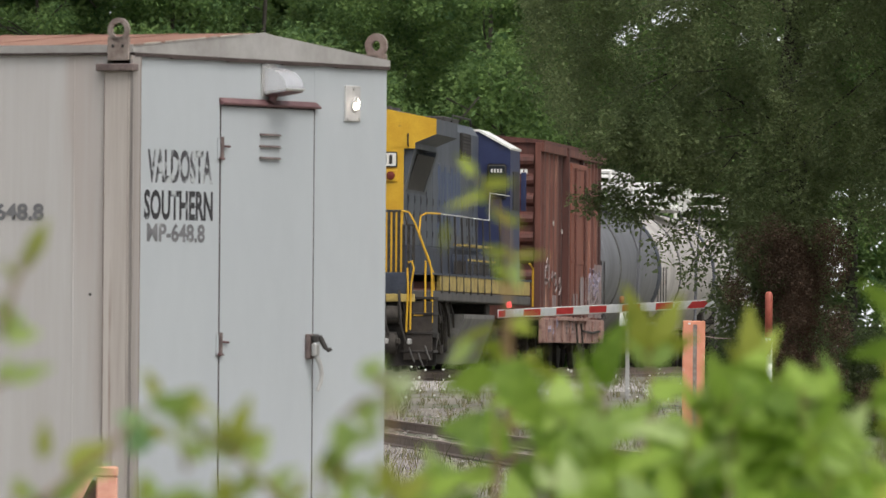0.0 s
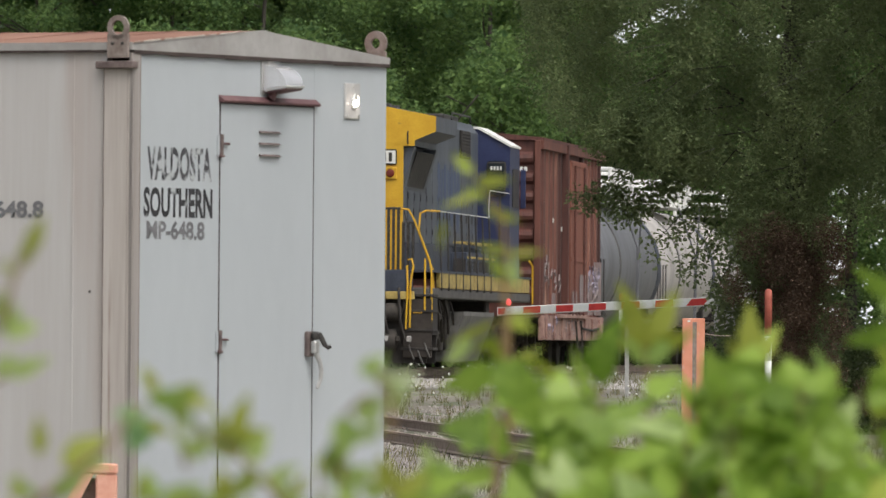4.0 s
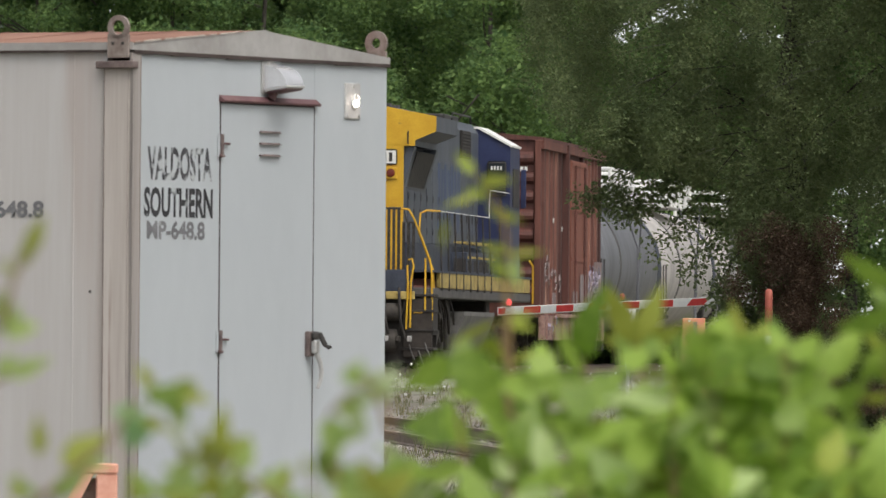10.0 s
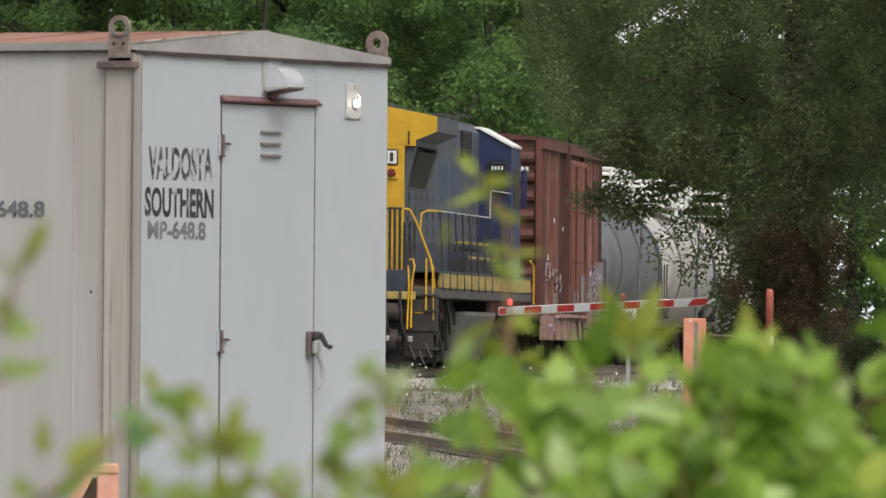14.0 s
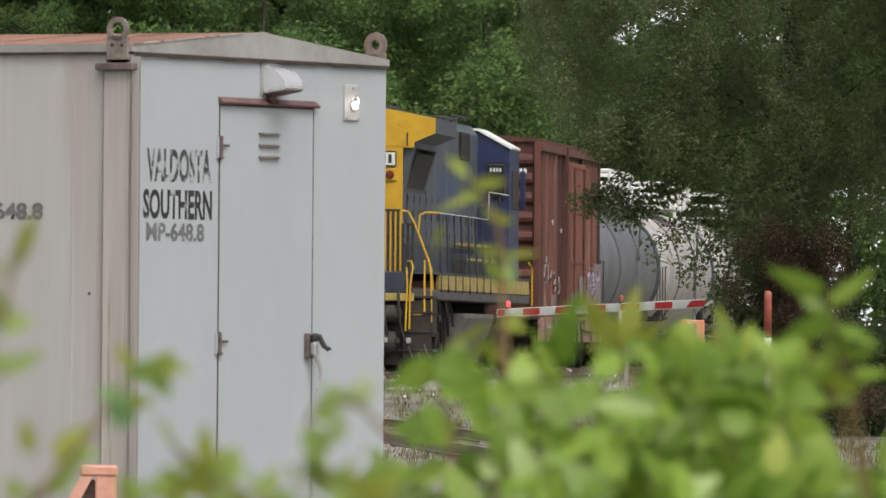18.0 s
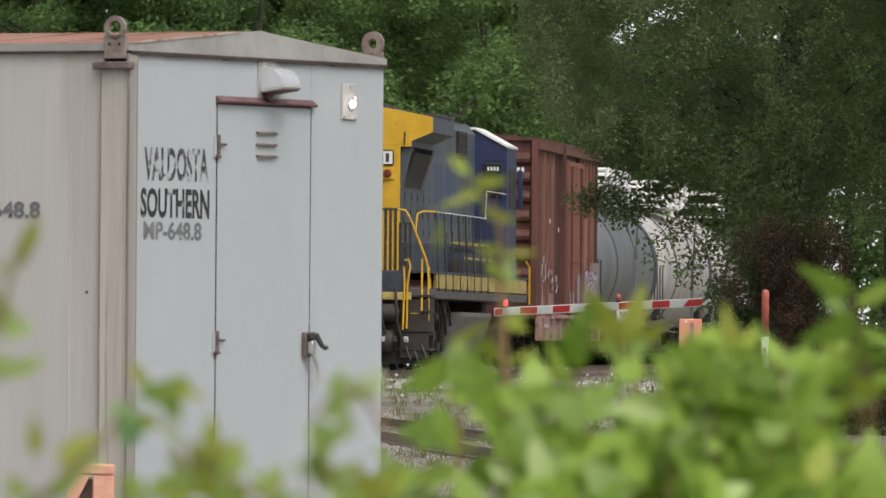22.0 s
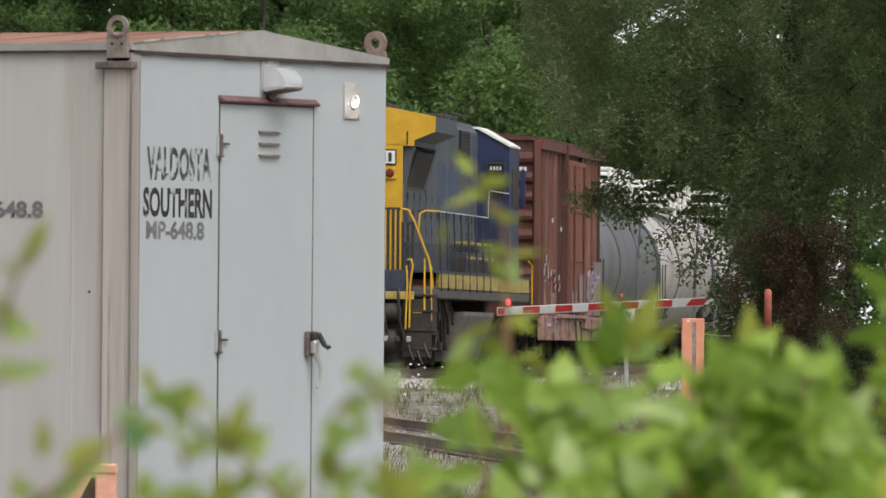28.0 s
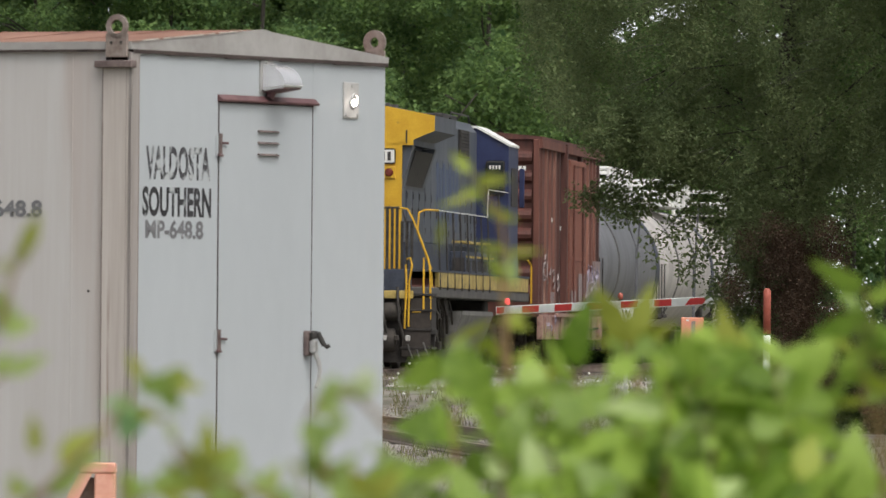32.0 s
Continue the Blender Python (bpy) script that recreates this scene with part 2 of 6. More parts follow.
LEAF_OLIVE = leafy("olive_green_leaf", (0.19, 0.25, 0.05), (0.30, 0.37, 0.09), 0.55, "object")
LEAF_PALE = leafy("pale_grey_green_leaf", (0.40, 0.50, 0.24), (0.58, 0.66, 0.40), 0.6, "object")
LEAF_FAR = leafy("far_tree_leaf", (0.072, 0.138, 0.053), (0.21, 0.315, 0.10), 0.5)
LEAF_TREE = leafy("shade_tree_leaf", (0.15, 0.20, 0.095), (0.225, 0.275, 0.13), 0.58)
LEAF_DEAD = leafy("dry_brown_foliage", (0.065, 0.045, 0.032), (0.145, 0.094, 0.066), 0.3)
GRASS = leafy("dry_grass", (0.09, 0.10, 0.045), (0.25, 0.225, 0.125), 0.3)
WEED_BLOOM = mat("white_weed_flower", (0.65, 0.65, 0.60), (0.78, 0.78, 0.74), 20, 80, 0.8, bump=0)


def glass(name):
    m = bpy.data.materials.new(name)
    m.use_nodes = True
    b = m.node_tree.nodes["Principled BSDF"]
    b.inputs["Base Color"].default_value = (0.03, 0.035, 0.04, 1)
    b.inputs["Roughness"].default_value = 0.06
    b.inputs["Transmission Weight"].default_value = 0.12
    return m


GLASS = glass("cab_glass")


# ---- helpers for meshes ----
def part(name, bm, material, parent=None, label="", smooth=False):
    """Links a bmesh, or a mesh, as one object under a thing or under a part."""
    if isinstance(bm, bmesh.types.BMesh):
        me = bpy.data.meshes.new(name)
        bm.to_mesh(me)
        bm.free()
    else:
        me = bm
    if smooth:
        me.polygons.foreach_set("use_smooth", [True] * len(me.polygons))
    if material and not me.materials:
        me.materials.append(material)
    ob = new(name, me)
    if parent:
        ob.parent = parent
    if label:
        ob["label"] = label
    return ob


def thing(name, m, label, category, group="", kind=""):
    ob = new(name)
    ob.empty_display_size = 0.2
    ob.matrix_basis = m
    return tagged(ob, label, category, group, kind)


def box(x0, x1, y0, y1, z0, z1, bevel=0.0, bm=None):
    """A box between two corners, with its edges broken by bevel; added to bm where one is given."""
    b = bmesh.new()
    bmesh.ops.create_cube(b, size=1.0)
    for v in b.verts:
        v.co = Vector(((x0 + x1) / 2 + v.co.x * (x1 - x0), (y0 + y1) / 2 + v.co.y * (y1 - y0), (z0 + z1) / 2 + v.co.z * (z1 - z0)))
    if bevel:
        bmesh.ops.bevel(b, geom=b.edges[:], offset=bevel, segments=1, affect="EDGES")
    return join(bm, b)


def join(bm, b):
    if bm is None:
        return b
    me = bpy.data.meshes.new("joined")
    b.to_mesh(me)
    b.free()
    bm.from_mesh(me)
    bpy.data.meshes.remove(me)
    return bm


def prism(outline, y0, y1, bm=None):
    """The outline, pairs of x and z, drawn out along y."""
    b = bmesh.new()
    near = [b.verts.new((x, y0, z)) for x, z in outline]
    far = [b.verts.new((x, y1, z)) for x, z in outline]
    b.faces.new(near)
    b.faces.new(far[::-1])
    for i in range(len(outline)):
        j = (i + 1) % len(outline)
        b.faces.new((near[j], near[i], far[i], far[j]))
    bmesh.ops.recalc_face_normals(b, faces=b.faces[:])
    return join(bm, b)


def tube(points, r, sides=8, tip=None, bm=None):
    """A round bar along points, tapering from r to tip."""
    b = bmesh.new()
    pts = [Vector(p) for p in points]
    rings = []
    for i, p in enumerate(pts):
        way = (pts[min(i + 1, len(pts) - 1)] - pts[max(i - 1, 0)]).normalized()
        a = way.cross(Vector((0.13, 0.97, 0.21))).normalized()
        c = way.cross(a)
        rr = r if tip is None else r + (tip - r) * i / (len(pts) - 1)
        rings.append([b.verts.new(p + (a * math.cos(2 * math.pi * k / sides) + c * math.sin(2 * math.pi * k / sides)) * rr) for k in range(sides)])
    for q, s in zip(rings, rings[1:]):
        for k in range(sides):
            b.faces.new((q[k], q[(k + 1) % sides], s[(k + 1) % sides], s[k]))
    b.faces.new(rings[0][::-1])
    b.faces.new(rings[-1])
    bmesh.ops.recalc_face_normals(b, faces=b.faces[:])
    return join(bm, b)


def lathe(profile, axis="y", sides=32, bm=None):
    """A body of revolution: pairs of place along the axis and radius."""
    b = bmesh.new()
    rings = []
    for d, r in profile:
        ring = []
        for k in range(sides):
            p, q = r * math.cos(2 * math.pi * k / sides), r * math.sin(2 * math.pi * k / sides)
            ring.append(b.verts.new({"x": (d, p, q), "y": (p, d, q), "z": (p, q, d)}[axis]))
        rings.append(ring)
    for q, s in zip(rings, rings[1:]):
        for k in range(sides):
            b.faces.new((q[k], q[(k + 1) % sides], s[(k + 1) % sides], s[k]))
    b.faces.new(rings[0])
    b.faces.new(rings[-1][::-1])
    bmesh.ops.recalc_face_normals(b, faces=b.faces[:])
    return join(bm, b)


def moved(bm, m):
    bmesh.ops.transform(bm, matrix=m, verts=bm.verts[:])
    return bm


def words(text, width, height, material, parent, m, name="lettering", label=""):
    """Painted writing of that width and height of capitals, its lower left corner at the origin of m, in the plane of x and z."""
    cu = bpy.data.curves.new(name, "FONT")
    cu.body, cu.size, cu.offset, cu.resolution_u = text, 1.0, 0.034, 3
    ob = bpy.data.objects.new("draft", cu)
    scene.collection.objects.link(ob)
    me = bpy.data.meshes.new_from_object(ob.evaluated_get(bpy.context.evaluated_depsgraph_get()))
    bpy.data.objects.remove(ob)
    xs, ys = [v.co.x for v in me.vertices], [v.co.y for v in me.vertices]
    for v in me.vertices:
        v.co = m @ Vector(((v.co.x - min(xs)) / (max(xs) - min(xs)) * width, 0, (v.co.y - min(ys)) / (max(ys) - min(ys)) * height))
    return part(name, me, material, parent, label)


def leaf_cloud(name, clumps, count, size, material, parent, seed, flat=0.5, droop=0.25):
    """Many small folded leaves, in clumps: each a place, a spread on three axes and a share of the leaves."""
    rng = np.random.default_rng(seed)
    clumps = np.array(clumps)
    share = clumps[:, 6] / clumps[:, 6].sum()
    which = rng.choice(len(clumps), count, p=share)
    way = rng.normal(size=(count, 3))
    way /= np.linalg.norm(way, axis=1)[:, None]
    away = rng.random((count, 1)) ** 0.45
    at = clumps[which, :3] + way * away * clumps[which, 3:6]
    along = rng.normal(size=(count, 3)) * (1, 1, 0.6) + way * 0.6 - (0, 0, droop)
    along /= np.linalg.norm(along, axis=1)[:, None]
    up = rng.normal(size=(count, 3)) * flat + (0, 0, 1)
    side = np.cross(along, up)
    side /= np.linalg.norm(side, axis=1)[:, None] + 1e-9
    nrm = np.cross(side, along)
    ln = size * (0.6 + 0.8 * rng.random((count, 1)))
    wd = ln * 0.32
    v = np.stack([at, at + along * ln * 0.45 + side * wd + nrm * wd * 0.35, at + along * ln, at + along * ln * 0.45 - side * wd + nrm * wd * 0.35], 1)
    me = bpy.data.meshes.new(name)
    me.vertices.add(count * 4)
    me.vertices.foreach_set("co", v.reshape(-1))
    tri = (np.arange(count)[:, None] * 4 + np.array([0, 1, 2, 0, 2, 3])).reshape(-1)
    me.loops.add(count * 6)
    me.loops.foreach_set("vertex_index", tri)
    me.polygons.add(count * 2)
    me.polygons.foreach_set("loop_start", np.arange(count * 2) * 3)
    me.update(calc_edges=True)
    return part(name, me, material, parent)


# ---- the ground: low land, a bank, and the level of the main track ----
def bank(y):
    """Height of the land at that distance."""
    stops = ((-4000, 0.0), (20, 0.0), (31, -0.16), (41, -0.16), (44, -0.05), (46, 0.0), (75, 0.0), (110, 0.08), (150, 0.12), (168, 0.16), (176, 0.66), (180, 0.80), (4000, 0.80))
    for (a, za), (b, zb) in zip(stops, stops[1:]):
        if y <= b:
            return za + (zb - za) * (y - a) / (b - a)
    return 0.8


def build_ground():
    b = bmesh.new()
    xs = [-4000, -60] + [-24 + 1.0 * i for i in range(49)] + [60, 4000]
    ys = [-4000, -40, 0, 20, 31, 41, 44, 46, 75, 90] + [96 + 1.0 * i for i in range(100)] + [210, 300, 600, 4000]
    grid = []
    for y in ys:
        row = []
        for x in xs:
            bumpy = 0.05 * noise.noise(Vector((x * 0.45, y * 0.3, 0))) if abs(x) < 30 and 80 < y < 200 else 0
            row.append(b.verts.new((x, y, bank(y) + bumpy)))
        grid.append(row)
    for r, s in zip(grid, grid[1:]):
        for i in range(len(xs) - 1):
            b.faces.new((r[i], r[i + 1], s[i + 1], s[i]))
    tagged(part("ground", b, GROUND, smooth=True), "gravelly dirt ground with patches of weeds", "ground", kind="structure")


build_ground()


def build_backdrop():
    """The white overcast sky low over the horizon, far behind the wood."""
    m = bpy.data.materials.new("white_overcast_sky")
    m.use_nodes = True
    n, l = m.node_tree.nodes, m.node_tree.links
    em = n.new("ShaderNodeEmission")
    em.inputs["Color"].default_value, em.inputs["Strength"].default_value = (0.93, 0.96, 1.0, 1), 1.0
    l.new(em.outputs[0], n["Material Output"].inputs["Surface"])
    tagged(part("backdrop", box(-700, 700, 3200, 3210, -5, 420), m), "plain white overcast sky low over the horizon", "sky", kind="structure")


build_backdrop()
# the road that crosses the line, below the view
tagged(part("road", box(-600, 600, 32.4, 39.8, -0.6, -0.12), ASPHALT), "worn asphalt road before the signal shelter", "road", kind="structure")


def rail_shape(x):
    return [(x - 0.07, 0.0), (x + 0.07, 0.0), (x + 0.07, 0.015), (x + 0.012, 0.03), (x + 0.012, 0.115), (x + 0.036, 0.125), (x + 0.036, 0.155), (x - 0.036, 0.155), (x - 0.036, 0.125), (x - 0.012, 0.115), (x - 0.012, 0.03), (x - 0.07, 0.015)]


def track(m, near, far, label):
    """Two rails on timber ties, its line along y and the top of its rails at height 0."""
    t = thing("railway_track", m, label, "track", kind="structure")
    for x in (-0.753, 0.753):
        part("rail", moved(prism(rail_shape(x), near, far), pose(0, 0, -0.155)), RAIL, t)
    tie_mesh = bpy.data.meshes.new("tie")
    b = box(-1.3, 1.3, -0.11, 0.11, -0.33, -0.16, 0.012)
    b.to_mesh(tie_mesh)
    b.free()
    tie_mesh.materials.append(TIE)
    for i in range(int((far - near) / 0.55)):
        tie = part("tie", tie_mesh, None, t)
        tie.matrix_basis = pose(random.uniform(-0.03, 0.03), near + 0.3 + 0.55 * i, random.uniform(-0.012, 0.0), 0, 0, random.uniform(-1, 1))
    return t


MAIN = pose(-1.573, 183.88, 1.0, 0, 0, -5.65)
track(MAIN, -24, 92, "rusty rails on weathered ties under the standing train")
track(pose(-1.70, 167.0, 0.285, 0, 0, 3.7), -58, 6, "rusty side track on grey ties in weedy gravel")


def scatter(name, label, category, seed, count, x0, x1, y0, y1, make, material, keep=None):
    """Loose small pieces lying or standing on the ground, joined as stuff. make(rng) gives corners and faces of one piece."""
    rng = np.random.default_rng(seed)
    verts, faces = [], []
    while count > 0:
        count -= 1
        x, y = rng.uniform(x0, x1), rng.uniform(y0, y1)
        if keep and rng.random() > keep(x, y):
            continue
        z, n = bank(y), len(verts)
        vs, fs = make(rng)
        verts += [(x + a, y + c, z + d) for a, c, d in vs]
        faces += [tuple(n + i for i in f) for f in fs]
    me = bpy.data.meshes.new(name)
    me.from_pydata(verts, [], faces)
    ob = part(name, me, material)
    return tagged(ob, label, category, kind="stuff")


def pebble(rng):
    r = rng.uniform(0.016, 0.048)
    k = rng.uniform(0.7, 1.3, 6)
    v = [(r * k[0], 0, 0.01), (0, r * k[1], 0.01), (-r * k[2], 0, 0.01), (0, -r * k[3], 0.01), (r * 0.2, r * 0.1, r * k[4] * 1.2), (0, 0, -r)]
    return v, [(0, 1, 4), (1, 2, 4), (2, 3, 4), (3, 0, 4)]


def blade(rng):
    vs, fs = [], []
    for i in range(5):
        h, a, w = rng.uniform(0.05, 0.17) if rng.random() < 0.93 else rng.uniform(0.2, 0.34), rng.uniform(0, 6.28), 0.0045
        dx, dy = math.cos(a) * h * 0.4, math.sin(a) * h * 0.4
        ox, oy = rng.uniform(-0.06, 0.06, 2)
        n = len(vs)
        vs += [(ox - w, oy, 0), (ox + w, oy, 0), (ox + dx * 0.4 + w, oy + dy * 0.4, h * 0.6), (ox + dx * 0.4 - w, oy + dy * 0.4, h * 0.6), (ox + dx, oy + dy, h)]
        fs += [(n, n + 1, n + 2, n + 3), (n + 3, n + 2, n + 4)]
    return vs, fs


def bloom(rng):
    h, r = rng.uniform(0.12, 0.34), rng.uniform(0.012, 0.03)
    v = [(r, 0, h), (0, r, h), (-r, 0, h), (0, -r, h), (0, 0, h + r), (0, 0, h - r)]
    return v, [(0, 1, 4), (1, 2, 4), (2, 3, 4), (3, 0, 4), (1, 0, 5), (2, 1, 5), (3, 2, 5), (0, 3, 5)]


def rng_gap(x, y):
    """A few stones lie between the rails too."""
    return 0.25 * (noise.noise(Vector((x * 3, y * 3, 1))) > 0.1)


scatter("gravel", "pale grey ballast gravel round the tracks", "gravel", 3, 34000, -3, 5, 95, 172, pebble, STONE, lambda x, y: abs(x + 1.70 + 0.0647 * (y - 167)) > 0.95 or rng_gap(x, y))
scatter("gravel_shoulder", "pale gravel shoulder beside the main track", "gravel", 4, 14000, -5, 5.6, 177, 183, pebble, STONE_PALE)
scatter("grass", "sparse dry grass tufts among gravel", "grass", 5, 7000, -3, 6, 95, 182, blade, GRASS, lambda x, y: (abs(x + 1.70 + 0.0647 * (y - 167)) > 1.15) * (0.25 + 0.75 * (noise.noise(Vector((x * 0.9, y * 0.12, 4))) > 0.0)) * (0.4 if y < 166 else 1.6))
scatter("wild_flowers", "tiny white weed flowers by the track", "flowers", 6, 140, -3, 7, 172, 182, bloom, WEED_BLOOM)


# ---- the signal shelter: its corner at the origin, the door end along x, the long wall along y ----
def build_shelter():
    s = thing("signal_shelter", pose(-1.447, 47.5, 0, 0, 0, 61.41), "pale grey sheet-steel railway signal shelter with a rusty gabled roof", "shed")
    part("foundation", box(0.05, 2.39, 0.05, 3.9, -0.05, 0.5), STONE, s)
    part("base_frame", box(0.0, 2.44, 0.0, 4.0, 0.5, 0.6, 0.008), RUSTY_STEEL, s)
    # door end: sheets round the opening, with a dark sheet for the shaded hollow behind the gaps
    w = part("end_wall", box(0.062, 0.820, 0.0, 0.05, 0.6, 2.832), GREY_PAINT, s)
    b = box(1.724, 2.44, 0.0, 0.05, 0.6, 2.832, 0.004)
    part("wall_sheet", b, GREY_PAINT, w)
    part("wall_sheet", box(0.820, 1.724, 0.0, 0.05, 2.620, 2.832), GREY_PAINT, w)
    part("backing", box(0.79, 1.75, 0.03, 0.06, 0.6, 2.64), SEAM, w)
    part("side_wall", box(0.0, 0.05, 0.13, 4.0, 0.6, 2.832), STAINED_PAINT, s, "grey wall sheet with brown rain streaks")
    part("side_wall", box(2.39, 2.44, 0.05, 4.0, 0.6, 2.832), GREY_PAINT, s)
    part("rear_wall", box(0.05, 2.39, 3.95, 4.0, 0.6, 2.832), GREY_PAINT, s)
    for y in (0.305, 0.70, 1.5, 2.3, 3.1):
        part("wall_seam", box(-0.0025, 0.002, y, y + 0.010, 0.6, 2.83), STAINED_PAINT, s)
    # corner post folded round the corner; its face by the door takes the shaded copy
    c = part("corner_post", prism([(-0.014, 0.0), (-0.014, 0.014), (0.060, 0.014), (0.060, 0.0)], 0, 2.225), POST_SHADED, s, "corner post streaked with rust")
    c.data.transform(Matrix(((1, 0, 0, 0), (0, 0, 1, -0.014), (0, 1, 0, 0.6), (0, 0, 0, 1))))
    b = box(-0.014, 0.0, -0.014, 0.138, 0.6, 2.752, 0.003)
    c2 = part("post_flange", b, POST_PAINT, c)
    part("fold", box(-0.0150, -0.012, 0.010, 0.0115, 0.6, 2.75), RUSTY_STEEL, c)
    part("fold", box(-0.0155, 0.0, 0.136, 0.1395, 0.6, 2.75), RUSTY_STEEL, c)
    part("fold", box(0.058, 0.062, -0.0155, 0.0, 0.6, 2.828), RUSTY_STEEL, c)
    part("post_bracket", box(-0.045, 0.012, -0.03, 0.17, 2.752, 2.786, 0.004), BRACKET, s, "rusty angle bracket")
    # roof
    part("roof", prism([(-0.012, 2.868), (1.22, 2.964), (2.440, 2.866), (2.440, 2.838), (-0.012, 2.838)], -0.002, 4.0), RUSTY_ROOF, s, "rust-red sheet roof")
    part("gable_fascia", prism([(-0.016, 2.838), (2.442, 2.838), (2.442, 2.868), (1.30, 2.956), (1.22, 2.966), (1.14, 2.960), (-0.016, 2.872)], -0.016, -0.002), FASCIA, s, "stained grey gable fascia")
    part("roof_edge", prism([(-0.014, 2.870), (1.02, 2.950), (1.02, 2.956), (-0.014, 2.877)], -0.020, -0.016), ROOF_EDGE, s, "bare pale roof edge")
    part("eave_fascia", box(-0.018, -0.012, -0.014, 4.0, 2.838, 2.874), FASCIA, s)
    for i in range(14):
        a, d = i * 2.44 / 14, (i + 1) * 2.44 / 14
        lift = 0.003 * math.sin(i * 2.1)
        part("drip_edge", prism([(a, 2.820 + lift), (d, 2.820 + lift * 0.3), (d, 2.838), (a, 2.838)], -0.0165, 0.0), SEAM, s)
    part("drip_edge", box(-0.021, 0.0, 0, 4.0, 2.827, 2.838), SEAM, s)
    for i in range(1, 9):
        part("roof_seam", prism([(-0.012, 2.868), (1.22, 2.966), (1.22, 2.968), (-0.012, 2.870)], i * 0.46, i * 0.46 + 0.02), RUSTY_ROOF, s)
    # lifting lugs: plates with an eye
    for x, tall in ((-0.032, 1), (2.425, 0)):
        for y in (0.0, 3.86):
            lug = part("lifting_lug", box(x, x + 0.016, y, y + 0.115, 2.80 if tall else 2.86, 2.912 if tall else 2.90, 0.003), RUSTY_STEEL, s, "rusty lifting eye")
            ring = bmesh.new()
            n, r0, r1 = 28, (0.0565 if tall else 0.060), (0.033 if tall else 0.025)
            rows = []
            for k in range(n):
                a = 2 * math.pi * k / n
                rows.append([ring.verts.new((x + dx, y + 0.057 + r * math.cos(a), 2.940 + 0.002 * tall + r * math.sin(a))) for dx, r in ((0, r0), (0.016, r0), (0.016, r1), (0, r1))])
            for k in range(n):
                p, q = rows[k], rows[(k + 1) % n]
                for j in range(4):
                    ring.faces.new((p[j], p[(j + 1) % 4], q[(j + 1) % 4], q[j]))
            bmesh.ops.recalc_face_normals(ring, faces=ring.faces[:])
            part("eye", ring, RUSTY_STEEL, lug)
            if x < 0:
                for dy in (0.032, 0.084):
                    part("bolt", lathe([(x - 0.006, 0.006), (x, 0.008)], "x", 8), DARK_IRON, lug).matrix_basis = pose(0, y + dy, 2.868)
    # door
    # dark strips fill the gaps beside the door to draw its seams
    for x in (0.8215, 1.7185):
        part("door_gasket", box(x, x + 0.006, -0.003, 0.03, 0.61, 2.62), SEAM, w)
    d = part("door", box(0.828, 1.717, -0.004, 0.028, 0.61, 2.612, 0.003), GREY_PAINT, s, "pale grey steel door, shut")
    for i in range(3):
        z = 2.486 - 0.055 * i
        part("louvre", prism([(0.0, z - 0.006), (-0.016, z - 0.006), (-0.002, z + 0.004), (0.0, z + 0.004)], 1.19, 1.38), BRACKET, d).data.transform(Matrix(((0, 1, 0, 0), (1, 0, 0, -0.004), (0, 0, 1, 0), (0, 0, 0, 1))))
    for z in (2.411, 1.492, 0.75):
        h = part("hinge", tube([(0.823, -0.012, z - 0.055), (0.823, -0.012, z + 0.055)], 0.010, 8), BRACKET, d)
        part("hinge_leaf", box(0.795, 0.824, -0.006, -0.001, z - 0.05, z + 0.05), GREY_PAINT, h)
        part("hinge_pin", tube([(0.823, -0.014, z + 0.012), (0.890, -0.016, z + 0.010)], 0.0055, 6), PURPLE_RUST, h)
        part("hinge_pin", tube([(0.800, -0.014, z - 0.045), (0.840, -0.016, z - 0.048)], 0.0055, 6), PURPLE_RUST, h)
    part("drip_cap", prism([(0.0, 2.620), (-0.026, 2.616), (-0.030, 2.626), (0.0, 2.650)], 0.812, 1.742), PURPLE_RUST, d, "dark red-oxide drip cap").data.transform(Matrix(((0, 1, 0, 0), (1, 0, 0, 0), (0, 0, 1, 0), (0, 0, 0, 1))))
    la = part("latch", box(1.640, 1.694, -0.030, -0.004, 1.425, 1.545, 0.005), BRACKET, d, "dark iron latch with a curved handle")
    part("latch_cap", box(1.648, 1.700, -0.062, -0.030, 1.505, 1.545, 0.010), DARK_IRON, la)
    part("latch_plate", box(1.652, 1.694, -0.060, -0.030, 1.440, 1.500, 0.006), STEEL, la, "worn steel block")
    part("latch_lever", tube([(1.690, -0.055, 1.535), (1.700, -0.066, 1.510), (1.708, -0.080, 1.480), (1.716, -0.094, 1.468), (1.722, -0.104, 1.476)], 0.014, 8, 0.010), DARK_IRON, la)
    part("handle", tube([(1.675, -0.050, 1.440), (1.690, -0.062, 1.400), (1.698, -0.066, 1.360), (1.694, -0.064, 1.315), (1.678, -0.056, 1.275)], 0.013, 8, 0.009), STEEL, la, "worn steel handle")
    # light hood over the door
    n = 10
    arc = [(-0.128 * math.sin(math.pi / 2 * k / n), 2.700 + 0.102 * math.cos(math.pi / 2 * k / n)) for k in range(n + 1)]
    flip = Matrix(((0, 1, 0, 0), (1, 0, 0, 0), (0, 0, 1, 0), (0, 0, 0, 1)))
    hood = part("light_hood", prism(arc + [(-0.124, 2.692), (-0.02, 2.676), (0.0, 2.688)], 1.225, 1.395), ALUMINIUM, s, "bright aluminium light hood")
    hood.data.transform(flip)
    part("mounting_plate", prism([(1.205, 2.665), (1.36, 2.665), (1.36, 2.80), (1.30, 2.832), (1.205, 2.815)], -0.008, 0.0), STEEL, hood)
